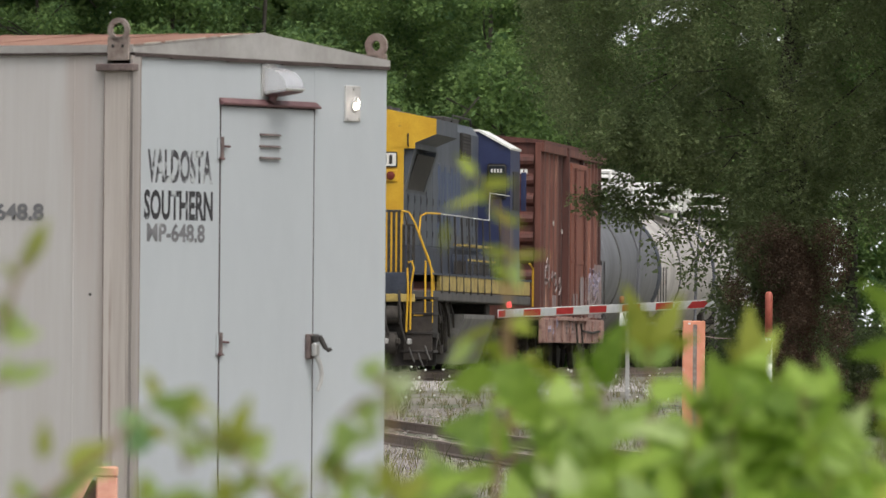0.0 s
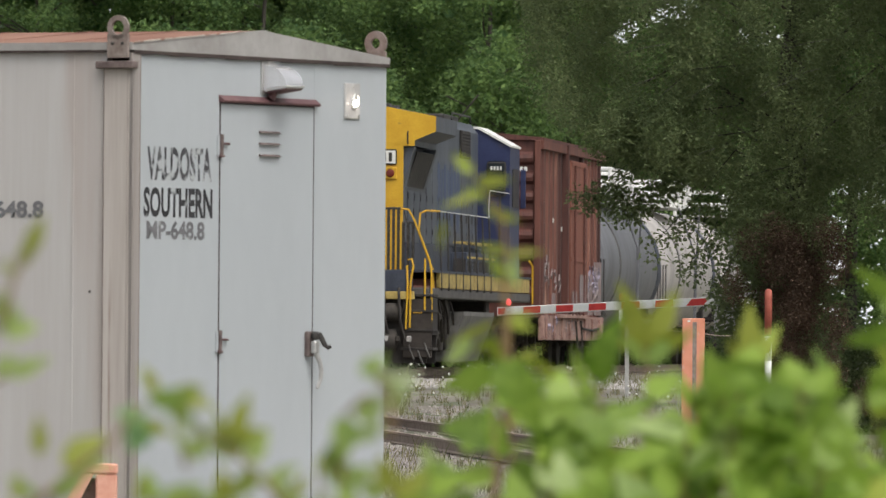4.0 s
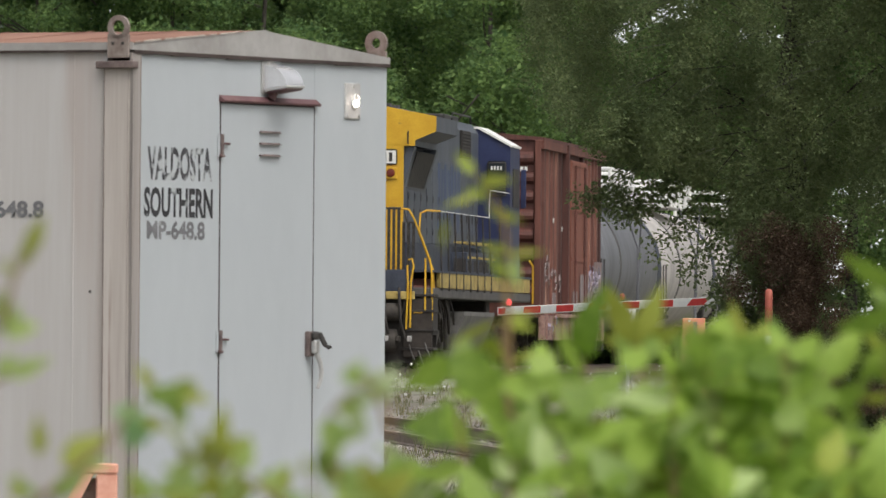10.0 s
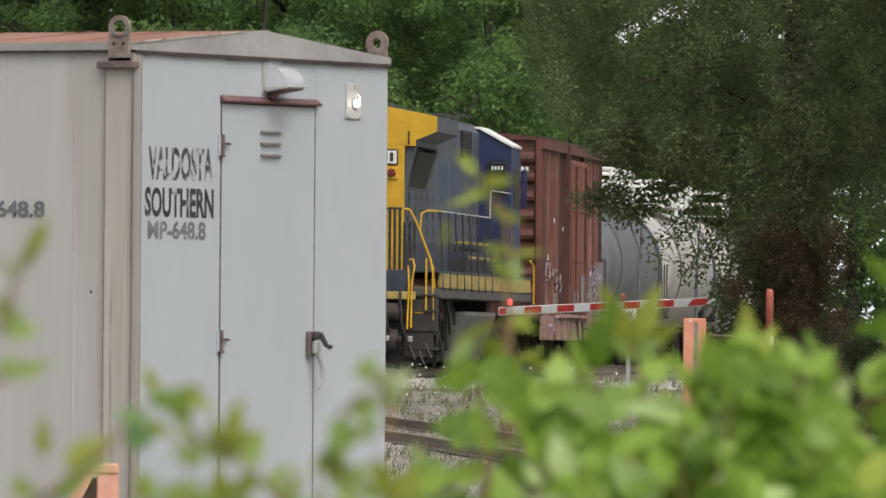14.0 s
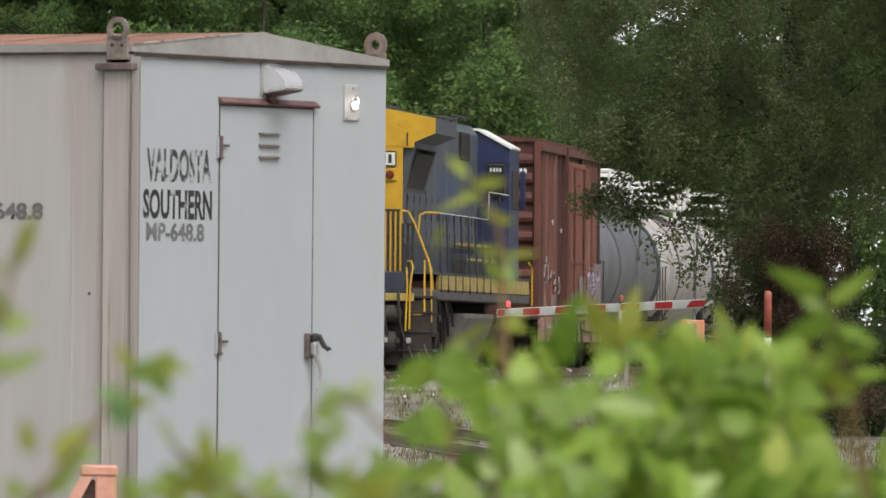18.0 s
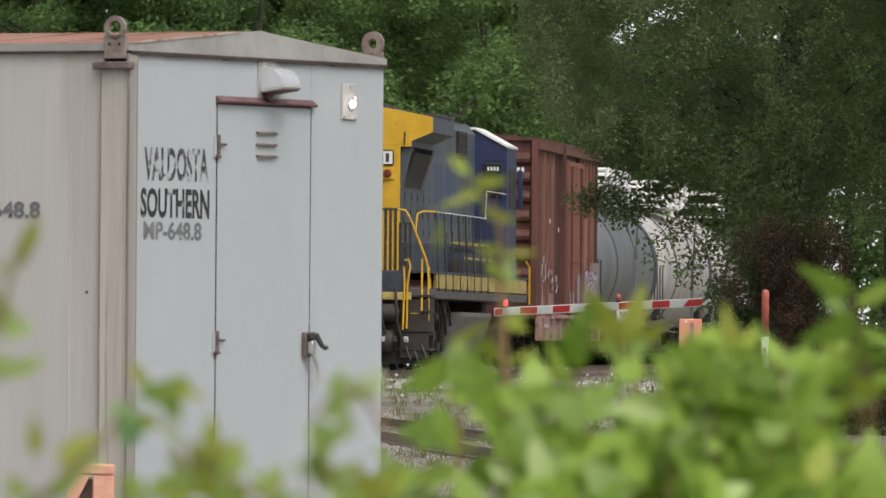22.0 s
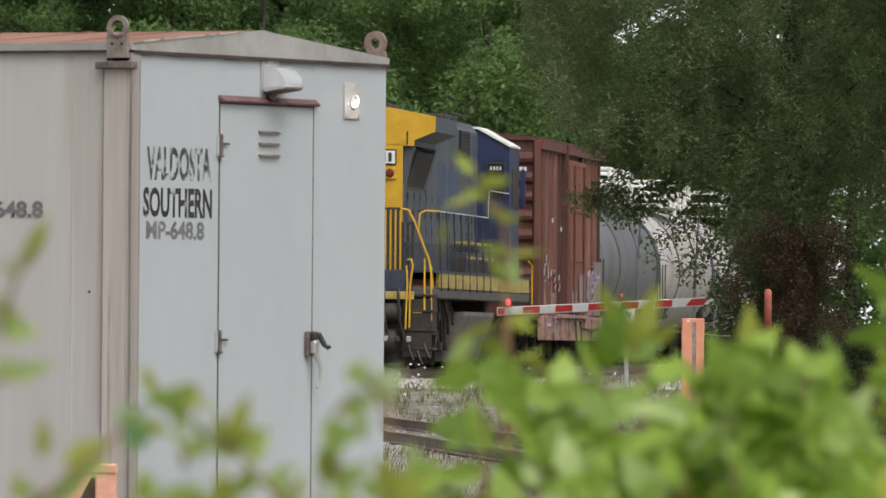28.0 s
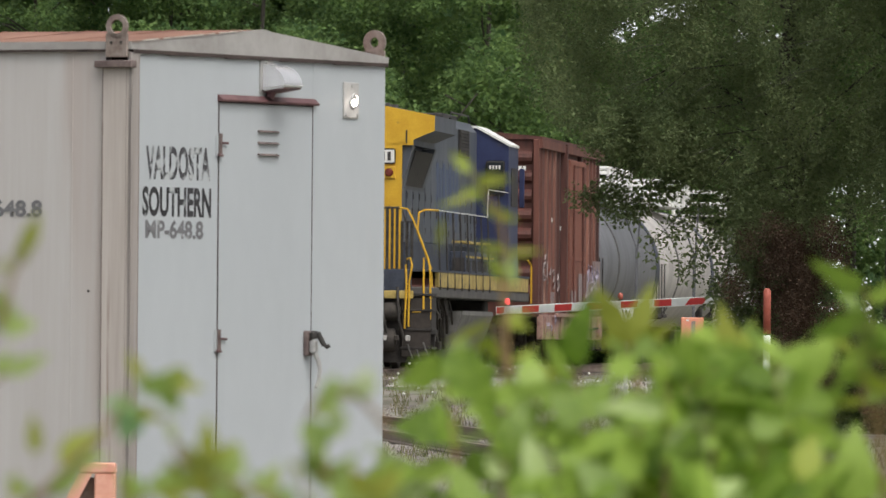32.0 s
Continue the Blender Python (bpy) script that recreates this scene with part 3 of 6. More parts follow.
    part("hood_rim", prism([(-0.136, 2.700), (-0.128, 2.706), (-0.02, 2.688), (-0.02, 2.676)], 1.223, 1.397), STEEL, hood).data.transform(flip)
    # dark plate added below, with the shade under the hood in its colour
    part("hood_underside", prism([(-0.123, 2.693), (-0.02, 2.674), (-0.01, 2.668), (-0.120, 2.686)], 1.228, 1.392), PURPLE_RUST, hood).data.transform(flip)
    part("conduit", tube([(1.26, -0.02, 2.69), (1.275, -0.03, 2.665), (1.27, -0.02, 2.645)], 0.022, 8), PURPLE_RUST, hood)
    part("bolt", lathe([(-0.016, 0.009), (-0.006, 0.011)], "y", 10), STEEL, hood).matrix_basis = pose(1.262, 0, 2.808)
    # the lit indicator lamp on its plate
    pl = part("lamp_plate", box(2.014, 2.160, -0.010, 0.0, 2.566, 2.738, 0.003), DULL_PLATE, s, "bright metal lamp plate")
    for x, z in ((2.09, 2.722), (2.03, 2.58), (2.145, 2.58)):
        part("bolt", lathe([(-0.016, 0.007), (-0.008, 0.009)], "y", 10), STEEL, pl).matrix_basis = pose(x, 0, z)
    lamp = part("lamp_collar", lathe([(-0.018, 0.026), (-0.008, 0.036)], "y", 24), STEEL, pl)
    lamp.matrix_basis = pose(2.096, 0, 2.640)
    part("lamp_bulb", lathe([(-0.034, 0.003), (-0.032, 0.010), (-0.026, 0.015), (-0.018, 0.016)], "y", 20), LAMP, lamp, "glowing white lamp", True)
    part("guard", tube([(0.030 * math.cos(a * 0.4), -0.024, 0.012 + 0.032 * math.sin(a * 0.4)) for a in range(9)], 0.004, 6), STEEL, lamp)
    # stencilled location board painted on the wall
    words("VALDOSTA", 0.600, 0.158, INK_WORN, s, pose(0.148, -0.0015, 2.240))
    words("SOUTHERN", 0.640, 0.140, INK, s, pose(0.118, -0.0015, 2.068))
    words("MP-648.8", 0.540, 0.088, INK_PALE, s, pose(0.146, -0.0015, 1.966), label="faded grey stencil")
    words("MP-648.8", 0.455, 0.080, INK_PALE, s, pose(-0.0035, 0.920, 2.062, 0, 0, -90), label="faded grey stencil")
    part("blemish", lathe([(-0.003, 0.006), (0.002, 0.009)], "x", 8), DARK_IRON, s).matrix_basis = pose(0, 0.215, 1.72)


build_shelter()


# ---- the standing train; each car's space: x to its side, y along the track, z up from the rails ----
def bogie(parent, y, wheels, gap):
    t = part("truck_frame", box(-1.12, -0.98, y - gap, y + gap, 0.42, 0.86, 0.03), SOOT, parent)
    box_bm = box(0.98, 1.12, y - gap, y + gap, 0.42, 0.86, 0.03)
    part("truck_side", box_bm, GRIME, t)
    part("bolster", box(-1.0, 1.0, y - 0.2, y + 0.2, 0.5, 0.9, 0.02), GRIME, t)
    for k in range(wheels):
        yy = y - gap * 0.78 + 2 * gap * 0.78 * k / max(1, wheels - 1)
        for x in (-0.72, 0.72):
            w = part("wheel", lathe([(x - 0.065, 0.47), (x - 0.05, 0.50), (x + 0.05, 0.48), (x + 0.065, 0.44)], "x", 20), GRIME, t)
            w.matrix_basis = pose(0, yy, 0.49)
        part("axle_box", box(1.10, 1.24, yy - 0.14, yy + 0.14, 0.32, 0.66, 0.03), GRIME, t)
        for dy in (-0.3, 0.3):
            part("spring", lathe([(0.5 + 0.05 * i, 0.075 if i % 2 else 0.055) for i in range(8)], "z", 10), GRIME, t).matrix_basis = pose(1.14, yy + dy, 0)
    return t


def build_locomotive():
    e = thing("diesel_locomotive", MAIN, "blue, grey and yellow diesel freight locomotive, rear end", "locomotive")
    f = part("frame", box(-1.50, 1.50, -1.6, 18.2, 1.28, 1.46, 0.02), TANK_GREY, e, "grey underframe sill")
    part("walkway", box(-1.52, 1.52, -1.6, 18.2, 1.735, 1.775), SLATE_BLUE, f)
    # the yellow sill stripe is made of plates between the rail posts
    for k in range(11):
        y0 = 0.15 + 1.62 * k
        part("sill_plate", box(1.44, 1.512, y0, y0 + 1.55, 1.465, 1.735, 0.006), DIRTY_YELLOW, f)
        part("sill_plate", box(-1.512, -1.44, y0, y0 + 1.55, 1.465, 1.735, 0.006), DIRTY_YELLOW, f)
    part("end_sill", box(-1.5, 1.2, -1.66, -1.60, 1.30, 1.77, 0.01), SLATE_BLUE, f)
    part("end_stripe", box(0.62, 1.24, -1.69, -1.66, 1.25, 1.39, 0.01), DIRTY_YELLOW, f)
    # long hood
    h = part("hood", prism([(-0.85, 1.77), (0.85, 1.77), (0.85, 4.50), (0.72, 4.68), (-0.72, 4.68), (-0.85, 4.50)], 0.03, 14.0), LOCO_GREY, e, "grey engine hood")
    part("hood_end", prism([(-0.85, 1.77), (0.85, 1.77), (0.85, 4.04), (-0.85, 4.04)], 0.0, 0.03), YELLOW, h, "yellow hood end")
    rad = [(-1.43, 4.26), (-1.05, 4.10), (-1.05, 4.0), (1.05, 4.0), (1.05, 4.10), (1.43, 4.26), (1.43, 4.53), (0.55, 4.70), (-0.55, 4.70), (-1.43, 4.53)]
    r = part("radiator_housing", prism(rad, 0.05, 3.9), LOCO_GREY, h, "flared grey radiator housing")
    part("radiator_end", prism(rad, 0.0, 0.05), YELLOW, r, "yellow end of the radiator housing")
    for y in (1.0, 2.4):
        part("fan", lathe([(4.69, 0.55), (4.78, 0.52), (4.79, 0.1)], "z", 24), DARK_IRON, r).matrix_basis = pose(0, y, 0)
    part("grab_iron", tube([(0.93, -0.01, 4.26), (0.93, -0.05, 4.24), (0.93, -0.05, 4.06), (0.93, -0.01, 4.04)], 0.014, 6), DARK_IRON, r)
    # intake screen that slopes out under the radiators
    sl = prism([(0.852, 3.28), (1.06, 3.90), (1.03, 3.92), (0.84, 3.30)], 0.5, 3.5)
    scr = part("intake_screen", sl, DARK_IRON, h, "dark intake screen")
    part("screen_frame", prism([(0.848, 3.22), (0.87, 3.27), (0.85, 3.28)], 0.42, 3.6), LOCO_GREY, scr)
    part("screen_cheek", prism([(0.85, 3.24), (1.09, 3.99), (0.85, 3.99)], 3.5, 3.9), LOCO_GREY, h)
    part("screen_cheek", prism([(0.85, 3.24), (1.03, 3.99), (0.85, 3.99)], 0.10, 0.5), LOCO_GREY, h)
    for k in range(9):
        part("screen_bar", prism([(0.858, 3.30), (1.066, 3.90), (1.072, 3.90), (0.864, 3.30)], 0.66 + 0.33 * k, 0.69 + 0.33 * k), DARK_IRON, scr)
    lo = part("louvre_panel", box(0.85, 0.90, 10.3, 12.0, 3.97, 4.50, 0.01), SOOT, h, "dark louvred panel")
    for k in range(8):
        part("slat", prism([(0.90, 3.99 + 0.062 * k), (0.91, 4.0 + 0.062 * k), (0.90, 4.03 + 0.062 * k)], 10.35, 11.95), SOOT, lo)
    # hood doors with handles, and the slate band along the foot
    for k in range(12):
        y = 0.7 + 1.1 * k
        dr = part("hood_door", box(0.85, 0.866, y, y + 1.02, 2.30, 3.20 if y < 4 else 3.85, 0.006), LOCO_GREY, h)
        part("door_handle", box(0.866, 0.885, y + 0.90, y + 0.94, 2.75, 2.90), DARK_IRON, dr)
        for z in (2.45, 3.05):
            part("door_hinge", box(0.866, 0.876, y + 0.02, y + 0.07, z, z + 0.12), DARK_IRON, dr)
    part("foot_band", box(0.85, 0.93, 0.05, 13.9, 1.775, 2.28, 0.008), SLATE_BLUE, h, "grimy dark blue band")
    # worn letters of the railway on the hood side, as plain upright bars
    for k in range(7):
        y = 6.0 + 0.62 * k
        part("faded_bar", box(0.866, 0.8695, y, y + 0.46, 2.55 + 0.12 * (k % 3), 3.80 - 0.1 * (k % 2)), FADED_BLUE, h, "faded blue painted bar")
    # battery boxes: black plates drawn for the shaded openings, under yellow lips
    for k in range(5):
        y = 8.1 + 1.12 * k
        bb = part("battery_box", box(0.93, 1.22, y, y + 1.0, 1.78, 2.18, 0.01), SLATE_BLUE, e)
        part("opening", box(1.222, 1.226, y + 0.12, y + 0.88, 1.82, 2.02), GRIME, bb)
        part("opening", box(0.97, 1.20, y - 0.004, y + 0.004, 1.82, 2.06), SOOT, bb)
        part("lip", box(1.22, 1.25, y + 0.1, y + 0.9, 2.06, 2.10), DIRTY_YELLOW, bb, "yellow lip")
        part("lip", box(0.95, 1.19, y + 0.1, y + 0.9, 2.34, 2.38), DIRTY_YELLOW, bb, "yellow lip")
    # number board and marker lamp on the end
    nb = part("number_board", box(0.20, 0.735, -0.03, 0.0, 3.66, 3.94, 0.025), DARK_IRON, h, "white number board")
    part("number_face", box(0.22, 0.715, -0.036, -0.028, 3.685, 3.915, 0.01), WHITE_PAINT, nb)
    for k in range(4):
        part("bar", box(0.26 + 0.11 * k, 0.32 + 0.11 * k, -0.040, -0.034, 3.72, 3.88), DARK_IRON, nb)
    mk = part("marker_lamp", box(0.50, 0.74, -0.04, 0.0, 3.40, 3.62, 0.015), YELLOW, h)
    part("marker_lens", lathe([(-0.075, 0.02), (-0.07, 0.06), (-0.04, 0.078)], "y", 18), DARK_LENS, mk, "unlit red lens").matrix_basis = pose(0.62, 0, 3.51)
    # cab
    c = part("cab", prism([(-1.47, 1.775), (1.47, 1.775), (1.47, 4.26), (0.85, 4.60), (-0.85, 4.60), (-1.47, 4.26)], 14.0, 16.0), LOCO_BLUE, e, "dark blue cab")
    part("cab_roof", prism([(-1.49, 4.25), (-0.85, 4.60), (0.85, 4.60), (1.49, 4.25), (1.495, 4.29), (0.85, 4.645), (-0.85, 4.645), (-1.495, 4.29)], 13.96, 16.05), WHITE_PAINT, c, "pale cab roof")
    part("cab_foot", box(0.9, 1.475, 13.97, 16.0, 1.776, 2.30, 0.01), LOCO_GREY, c, "grey lower cab side")
    vp = part("vent_panel", box(1.0, 1.45, 13.93, 13.97, 1.85, 2.25, 0.01), LOCO_GREY, c)
    for k in range(12):
        part("vent_hole", box(1.06 + 0.12 * (k % 3), 1.13 + 0.12 * (k % 3), 13.922, 13.932, 1.90 + 0.085 * (k // 3), 1.94 + 0.085 * (k // 3)), GRIME, vp)
    wd = part("cab_window", box(1.03, 1.40, 13.96, 14.0, 3.30, 3.98, 0.03), DARK_IRON, c, "dark rear cab window")
    part("glass", box(1.06, 1.37, 13.95, 13.962, 3.34, 3.94), GLASS, wd)
    for k in range(4):
        part("number_bar", box(1.10 + 0.06 * k, 1.135 + 0.06 * k, 13.935, 13.945, 3.81, 3.885), WHITE_PAINT, c)
    part("side_window", box(1.47, 1.485, 14.5, 15.7, 3.1, 3.85, 0.01), DARK_IRON, c)
    part("mirror", box(1.52, 1.62, 15.7, 15.76, 3.1, 3.85, 0.01), LOCO_BLUE, c)
    part("horn_box", box(-0.2, 0.6, 9.8, 12.6, 4.66, 4.80, 0.02), DARK_IRON, h, "dark roof box")
    part("roof_rod", tube([(0.80, 9.2, 4.68), (0.80, 9.4, 4.80), (0.80, 12.8, 4.80), (0.80, 13.0, 4.68)], 0.02, 6), DARK_IRON, h)
    part("short_hood", prism([(-0.85, 1.77), (0.85, 1.77), (0.85, 3.1), (0.6, 3.3), (-0.6, 3.3), (-0.85, 3.1)], 16.0, 17.9), LOCO_BLUE, e)
    # side handrail with its posts; it steps up before the cab
    for side in (1, -1):
        x = 1.47 * side
        rail = part("handrail", tube([(x, 0.35, 2.84), (x, 9.7, 2.84), (x, 9.8, 2.86), (x, 9.85, 3.33), (x, 9.95, 3.36), (x, 13.9, 3.36)], 0.009, 6), BRIGHT_RAIL, e, "white handrail")
        for k in range(8):
            y = 0.35 + 1.35 * k
            part("rail_post", tube([(x + 0.05 * side, y, 1.42), (x + 0.03 * side, y, 2.10), (x, y, 2.84)], 0.017, 6), DARK_IRON, rail)
        part("rail_post", tube([(x, 12.0, 1.775), (x, 12.0, 3.36)], 0.02, 6), DARK_IRON, rail)
    # yellow stair rails at the rear corner, steps in their well
    part("stair_rail", tube([(1.47, 0.35, 2.84), (1.30, -0.30, 2.84), (1.21, -0.48, 2.79), (1.19, -0.53, 2.45), (1.45, -0.58, 1.78), (1.49, -0.60, 1.0)], 0.019, 8), YELLOW, e, "yellow stair rail")
    part("stair_rail", tube([(0.98, -1.62, 2.86), (1.12, -1.62, 2.84), (1.22, -1.62, 2.66), (1.50, -1.62, 1.95), (1.535, -1.62, 1.70), (1.54, -1.62, 0.88)], 0.019, 8), YELLOW, e, "yellow stair rail")
    part("stair_rail", tube([(1.42, -1.64, 1.98), (1.42, -1.64, 1.05), (1.36, -1.64, 1.02), (1.22, -1.64, 1.02)], 0.019, 8), YELLOW, e, "yellow stair rail")
    part("stair_rail", tube([(1.12, -1.66, 1.95), (1.18, -1.68, 1.97), (1.22, -1.70, 1.85), (1.17, -1.70, 1.55), (1.16, -1.70, 0.75)], 0.019, 8), YELLOW, e, "yellow stair rail")
    part("stair_rail", tube([(1.10, -1.66, 1.85), (1.12, -1.70, 1.50), (1.09, -1.70, 0.72)], 0.019, 8), YELLOW, e, "yellow stair rail")
    st = part("stair_well", box(1.02, 1.56, -1.60, -0.75, 0.62, 1.28, 0.01), SOOT, e, "dark stair well")
    for z in (0.35, 0.68, 1.02, 1.30):
        part("tread", box(1.0, 1.58, -1.66, -0.85, z, z + 0.045, 0.006), SOOT, st)
    part("step_riser", box(1.03, 1.55, -1.64, -1.60, 0.22, 1.26, 0.01), STEP_BROWN, st, "dusty brown step plate")
    for x, z in ((1.14, 0.30), (1.42, 0.34), (1.30, 0.22)):
        part("step_bracket", tube([(x, -1.64, z + 0.14), (x + 0.05, -1.68, z), (x + 0.1, -1.66, z - 0.12)], 0.016, 6), TANK_GREY, st)
    part("step_side", prism([(1.0, 0.12), (1.54, 0.12), (1.56, 1.28), (1.02, 1.28)], -0.85, -0.80), SOOT, st)
    part("pilot", prism([(-1.45, 0.12), (1.45, 0.12), (1.5, 1.28), (-1.5, 1.28)], -1.56, -1.50), SOOT, e, "black pilot plate")
    # end railing posts and hoses
    er = part("end_rail", tube([(-1.3, -1.6, 2.86), (1.02, -1.6, 2.86), (1.08, -1.6, 2.62), (1.26, -1.6, 2.60)], 0.022, 6), DARK_IRON, e)
    for k in range(26):
        x = -1.0 + 0.088 * k
        part("rail_post", tube([(x, -1.6, 1.77), (x, -1.6, 2.86 if x < 1.0 else 2.62)], 0.028, 6), DARK_IRON, er)
    for k in range(3):
        x = 0.42 + 0.27 * k
        part("hose", tube([(x, -1.68, 1.45), (x + 0.02, -1.80, 1.2), (x + 0.05, -1.85, 0.85), (x + 0.12, -1.78, 0.55)], 0.026, 8), SOOT, e)
    part("coupler", box(-0.18, 0.18, -2.3, -1.5, 0.72, 1.0, 0.04), GRIME, e)
    part("air_reservoir", lathe([(-0.4, 0.05), (-0.36, 0.16), (0.36, 0.16), (0.4, 0.05)], "x", 16), GRIME, e, smooth=True).matrix_basis = pose(0.62, -1.66, 1.02)
    part("air_reservoir", lathe([(-0.4, 0.05), (-0.36, 0.20), (0.36, 0.20), (0.4, 0.05)], "x", 16), GRIME, e, smooth=True).matrix_basis = pose(0.55, -1.66, 0.52)
    # plain dark blocks added to close the view beneath the frame
    part("underframe_block", box(-1.25, 1.25, 4.1, 4.7, 0.35, 1.27, 0.03), GRIME, e)
    part("underframe_block", box(-1.3, 1.3, 11.1, 11.8, 0.3, 1.27, 0.03), GRIME, e)
    # trucks and the tapering fuel tank
    bogie(e, 1.9, 2, 1.9)
    bogie(e, 14.4, 2, 1.9)
    part("fuel_tank", prism([(-1.48, 1.06), (1.48, 1.06), (1.48, 0.98), (1.17, 0.14), (-1.17, 0.14), (-1.48, 0.98)], 4.9, 10.9), FUEL_GREY, e, "grey tapered fuel tank")
    part("tank_bulkhead", prism([(-1.45, 1.04), (1.45, 1.04), (1.45, 0.97), (1.15, 0.16), (-1.15, 0.16), (-1.45, 0.97)], 4.87, 4.9), FUEL_GREY, e)
    part("front_grab", tube([(1.5, 17.9, 2.10), (1.56, 18.0, 2.0), (1.56, 18.0, 1.25)], 0.02, 6), YELLOW, e, "yellow grab rail")
    rng = random.Random(31)
    for y, sag, r in ((0.35, 0.55, 0.022), (0.9, 0.75, 0.03), (1.15, 0.35, 0.016), (2.1, 0.62, 0.024), (3.0, 0.45, 0.02)):
        part("cable", tube([(1.40, y, 1.27), (1.45, y + 0.15, 1.27 - sag * 0.5), (1.43, y + 0.5, 1.27 - sag), (1.36, y + 0.75 + rng.uniform(0, 0.3), 1.2 - sag * 0.4)], r, 6), GRIME, e)
    for k in range(4):
        part("hose_fitting", box(0.52 + 0.2 * k, 0.60 + 0.2 * k, -1.86, -1.74, 0.50, 0.60, 0.015), STEEL if k % 2 else GRIME, e)
    part("brake_cylinder", lathe([(-0.25, 0.06), (-0.22, 0.13), (0.2, 0.13), (0.25, 0.05)], "y", 16), GRIME, e, smooth=True).matrix_basis = pose(1.32, 1.0, 0.95)
    part("brake_rod", tube([(1.3, 0.1, 1.25), (1.32, 0.9, 0.9), (1.33, 1.9, 0.5)], 0.03, 6), TANK_GREY, e)
    for k in range(3):
        part("sand_pipe", tube([(1.34, 0.15 + 0.5 * k, 1.2), (1.36, 0.3 + 0.5 * k, 0.7), (1.3, 0.2 + 0.5 * k, 0.3)], 0.022, 6), TANK_GREY, e)


build_locomotive()


def along(y):
    return MAIN @ Matrix.Translation((0, y, 0))


def build_boxcar():
    c = thing("boxcar", along(19.2), "rust-red ribbed boxcar with faded doors and spray-painted tags", "boxcar")
    part("body", box(-1.56, 1.56, 0.06, 14.75, 1.02, 4.50, 0.01), BOX_RED, c, "weathered oxide-red body")
    part("roof", prism([(-1.66, 4.50), (1.66, 4.50), (1.66, 4.55), (0.0, 4.70), (-1.66, 4.55)], 0.0, 14.8), BOX_RED, c)
    for k in range(14):
        part("roof_rib", prism([(-1.6, 4.54), (1.6, 4.54), (0.0, 4.712)], 0.4 + k * 1.05, 0.5 + k * 1.05), BOX_RED, c)
    part("eave", box(1.56, 1.66, 0.0, 14.8, 4.32, 4.50, 0.01), BOX_RIB, c)
    # corrugated end
    for k in range(8):
        z = 1.35 + 0.38 * k
        part("end_rib", prism([(0.06, z), (-0.03, z + 0.06), (-0.05, z + 0.13), (-0.03, z + 0.20), (0.06, z + 0.26)], -1.45, 1.45), BOX_RED, c).data.transform(Matrix(((0, 1, 0, 0), (1, 0, 0, 0), (0, 0, 1, 0), (0, 0, 0, 1))))
    for x in (-1.6, 1.48):
        part("corner_post", box(x, x + 0.12, -0.04, 0.14, 1.0, 4.50, 0.01), BOX_RIB, c)
    for k in range(2):
        part("number_bar", box(1.19 + 0.085 * k, 1.25 + 0.085 * k, -0.056, -0.05, 3.88, 3.97), WHITE_PAINT, c)
    part("data_spot", box(1.0, 1.05, -0.056, -0.05, 2.7, 2.76), WHITE_PAINT, c)
    # wide shallow side posts, more of them beyond the door
    lay = Matrix(((1, 0, 0, 0), (0, 0, 1, 0), (0, 1, 0, 0), (0, 0, 0, 1)))
    # plain, bleached and dark ribs alternate; the dark ones stand for shadow
    for k, y in enumerate([0.55 + 0.98 * i for i in range(5)] + [10.6 + 0.82 * i for i in range(5)]):
        part("side_post", prism([(1.56, y), (1.605, y + 0.06), (1.605, y + 0.30), (1.56, y + 0.36)], 1.05, 4.32), (BOX_RIB, BOX_STREAK, BOX_RIB, BOX_STREAK, BOX_DARK)[k % 5], c).data.transform(lay)
    # the sliding door stands proud on its rails, between two posts
    d = part("door", box(1.62, 1.72, 5.6, 9.2, 1.12, 4.20, 0.01), BOX_ORANGE, c, "faded red sliding door, shut")
    for z in (1.18, 2.15, 3.15, 4.08):
        part("door_rail", box(1.72, 1.735, 5.65, 9.15, z, z + 0.09, 0.01), BOX_ORANGE, d)
    part("door_post", box(1.56, 1.70, 5.25, 5.5, 1.0, 4.50, 0.01), BOX_RED, c)
    part("door_post", box(1.56, 1.64, 9.3, 9.5, 1.0, 4.50, 0.01), BOX_DARK, c)
    for y in (6.3, 8.5):
        part("lock_rod", tube([(1.75, y, 1.2), (1.75, y, 4.1)], 0.022, 6), BOX_RED, d)
    part("side_sill", box(1.54, 1.66, 0.3, 14.5, 0.55, 1.04, 0.01), BOX_SILL, c, "faded pinkish side sill")
    part("side_sill", box(-1.66, -1.54, 0.3, 14.5, 0.55, 1.04, 0.01), BOX_SILL, c)
    for k in range(8):
        part("sill_bracket", box(1.66, 1.70, 0.6 + 1.8 * k, 0.75 + 1.8 * k, 0.57, 1.0, 0.01), BOX_SILL, c)
    # door track, its hangers and a step by the door
    part("door_track", box(1.66, 1.74, 3.0, 9.8, 1.00, 1.08, 0.008), BOX_SILL, c)
    for k in range(4):
        part("door_hanger", box(1.72, 1.76, 5.9 + 0.85 * k, 6.08 + 0.85 * k, 1.06, 1.22, 0.008), BOX_RED, d)
    part("step_iron", tube([(1.70, 7.2, 0.95), (1.74, 7.2, 0.42), (1.74, 8.4, 0.42), (1.70, 8.4, 0.95)], 0.022, 6), GRIME, c)
    part("jack_pad", box(1.60, 1.74, 13.0, 13.6, 0.62, 0.9, 0.02), BOX_SILL, c)
    part("brake_pipe", tube([(1.68, 9.0, 0.80), (1.70, 11.0, 0.76), (1.68, 14.0, 0.82)], 0.025, 6), GRIME, c)
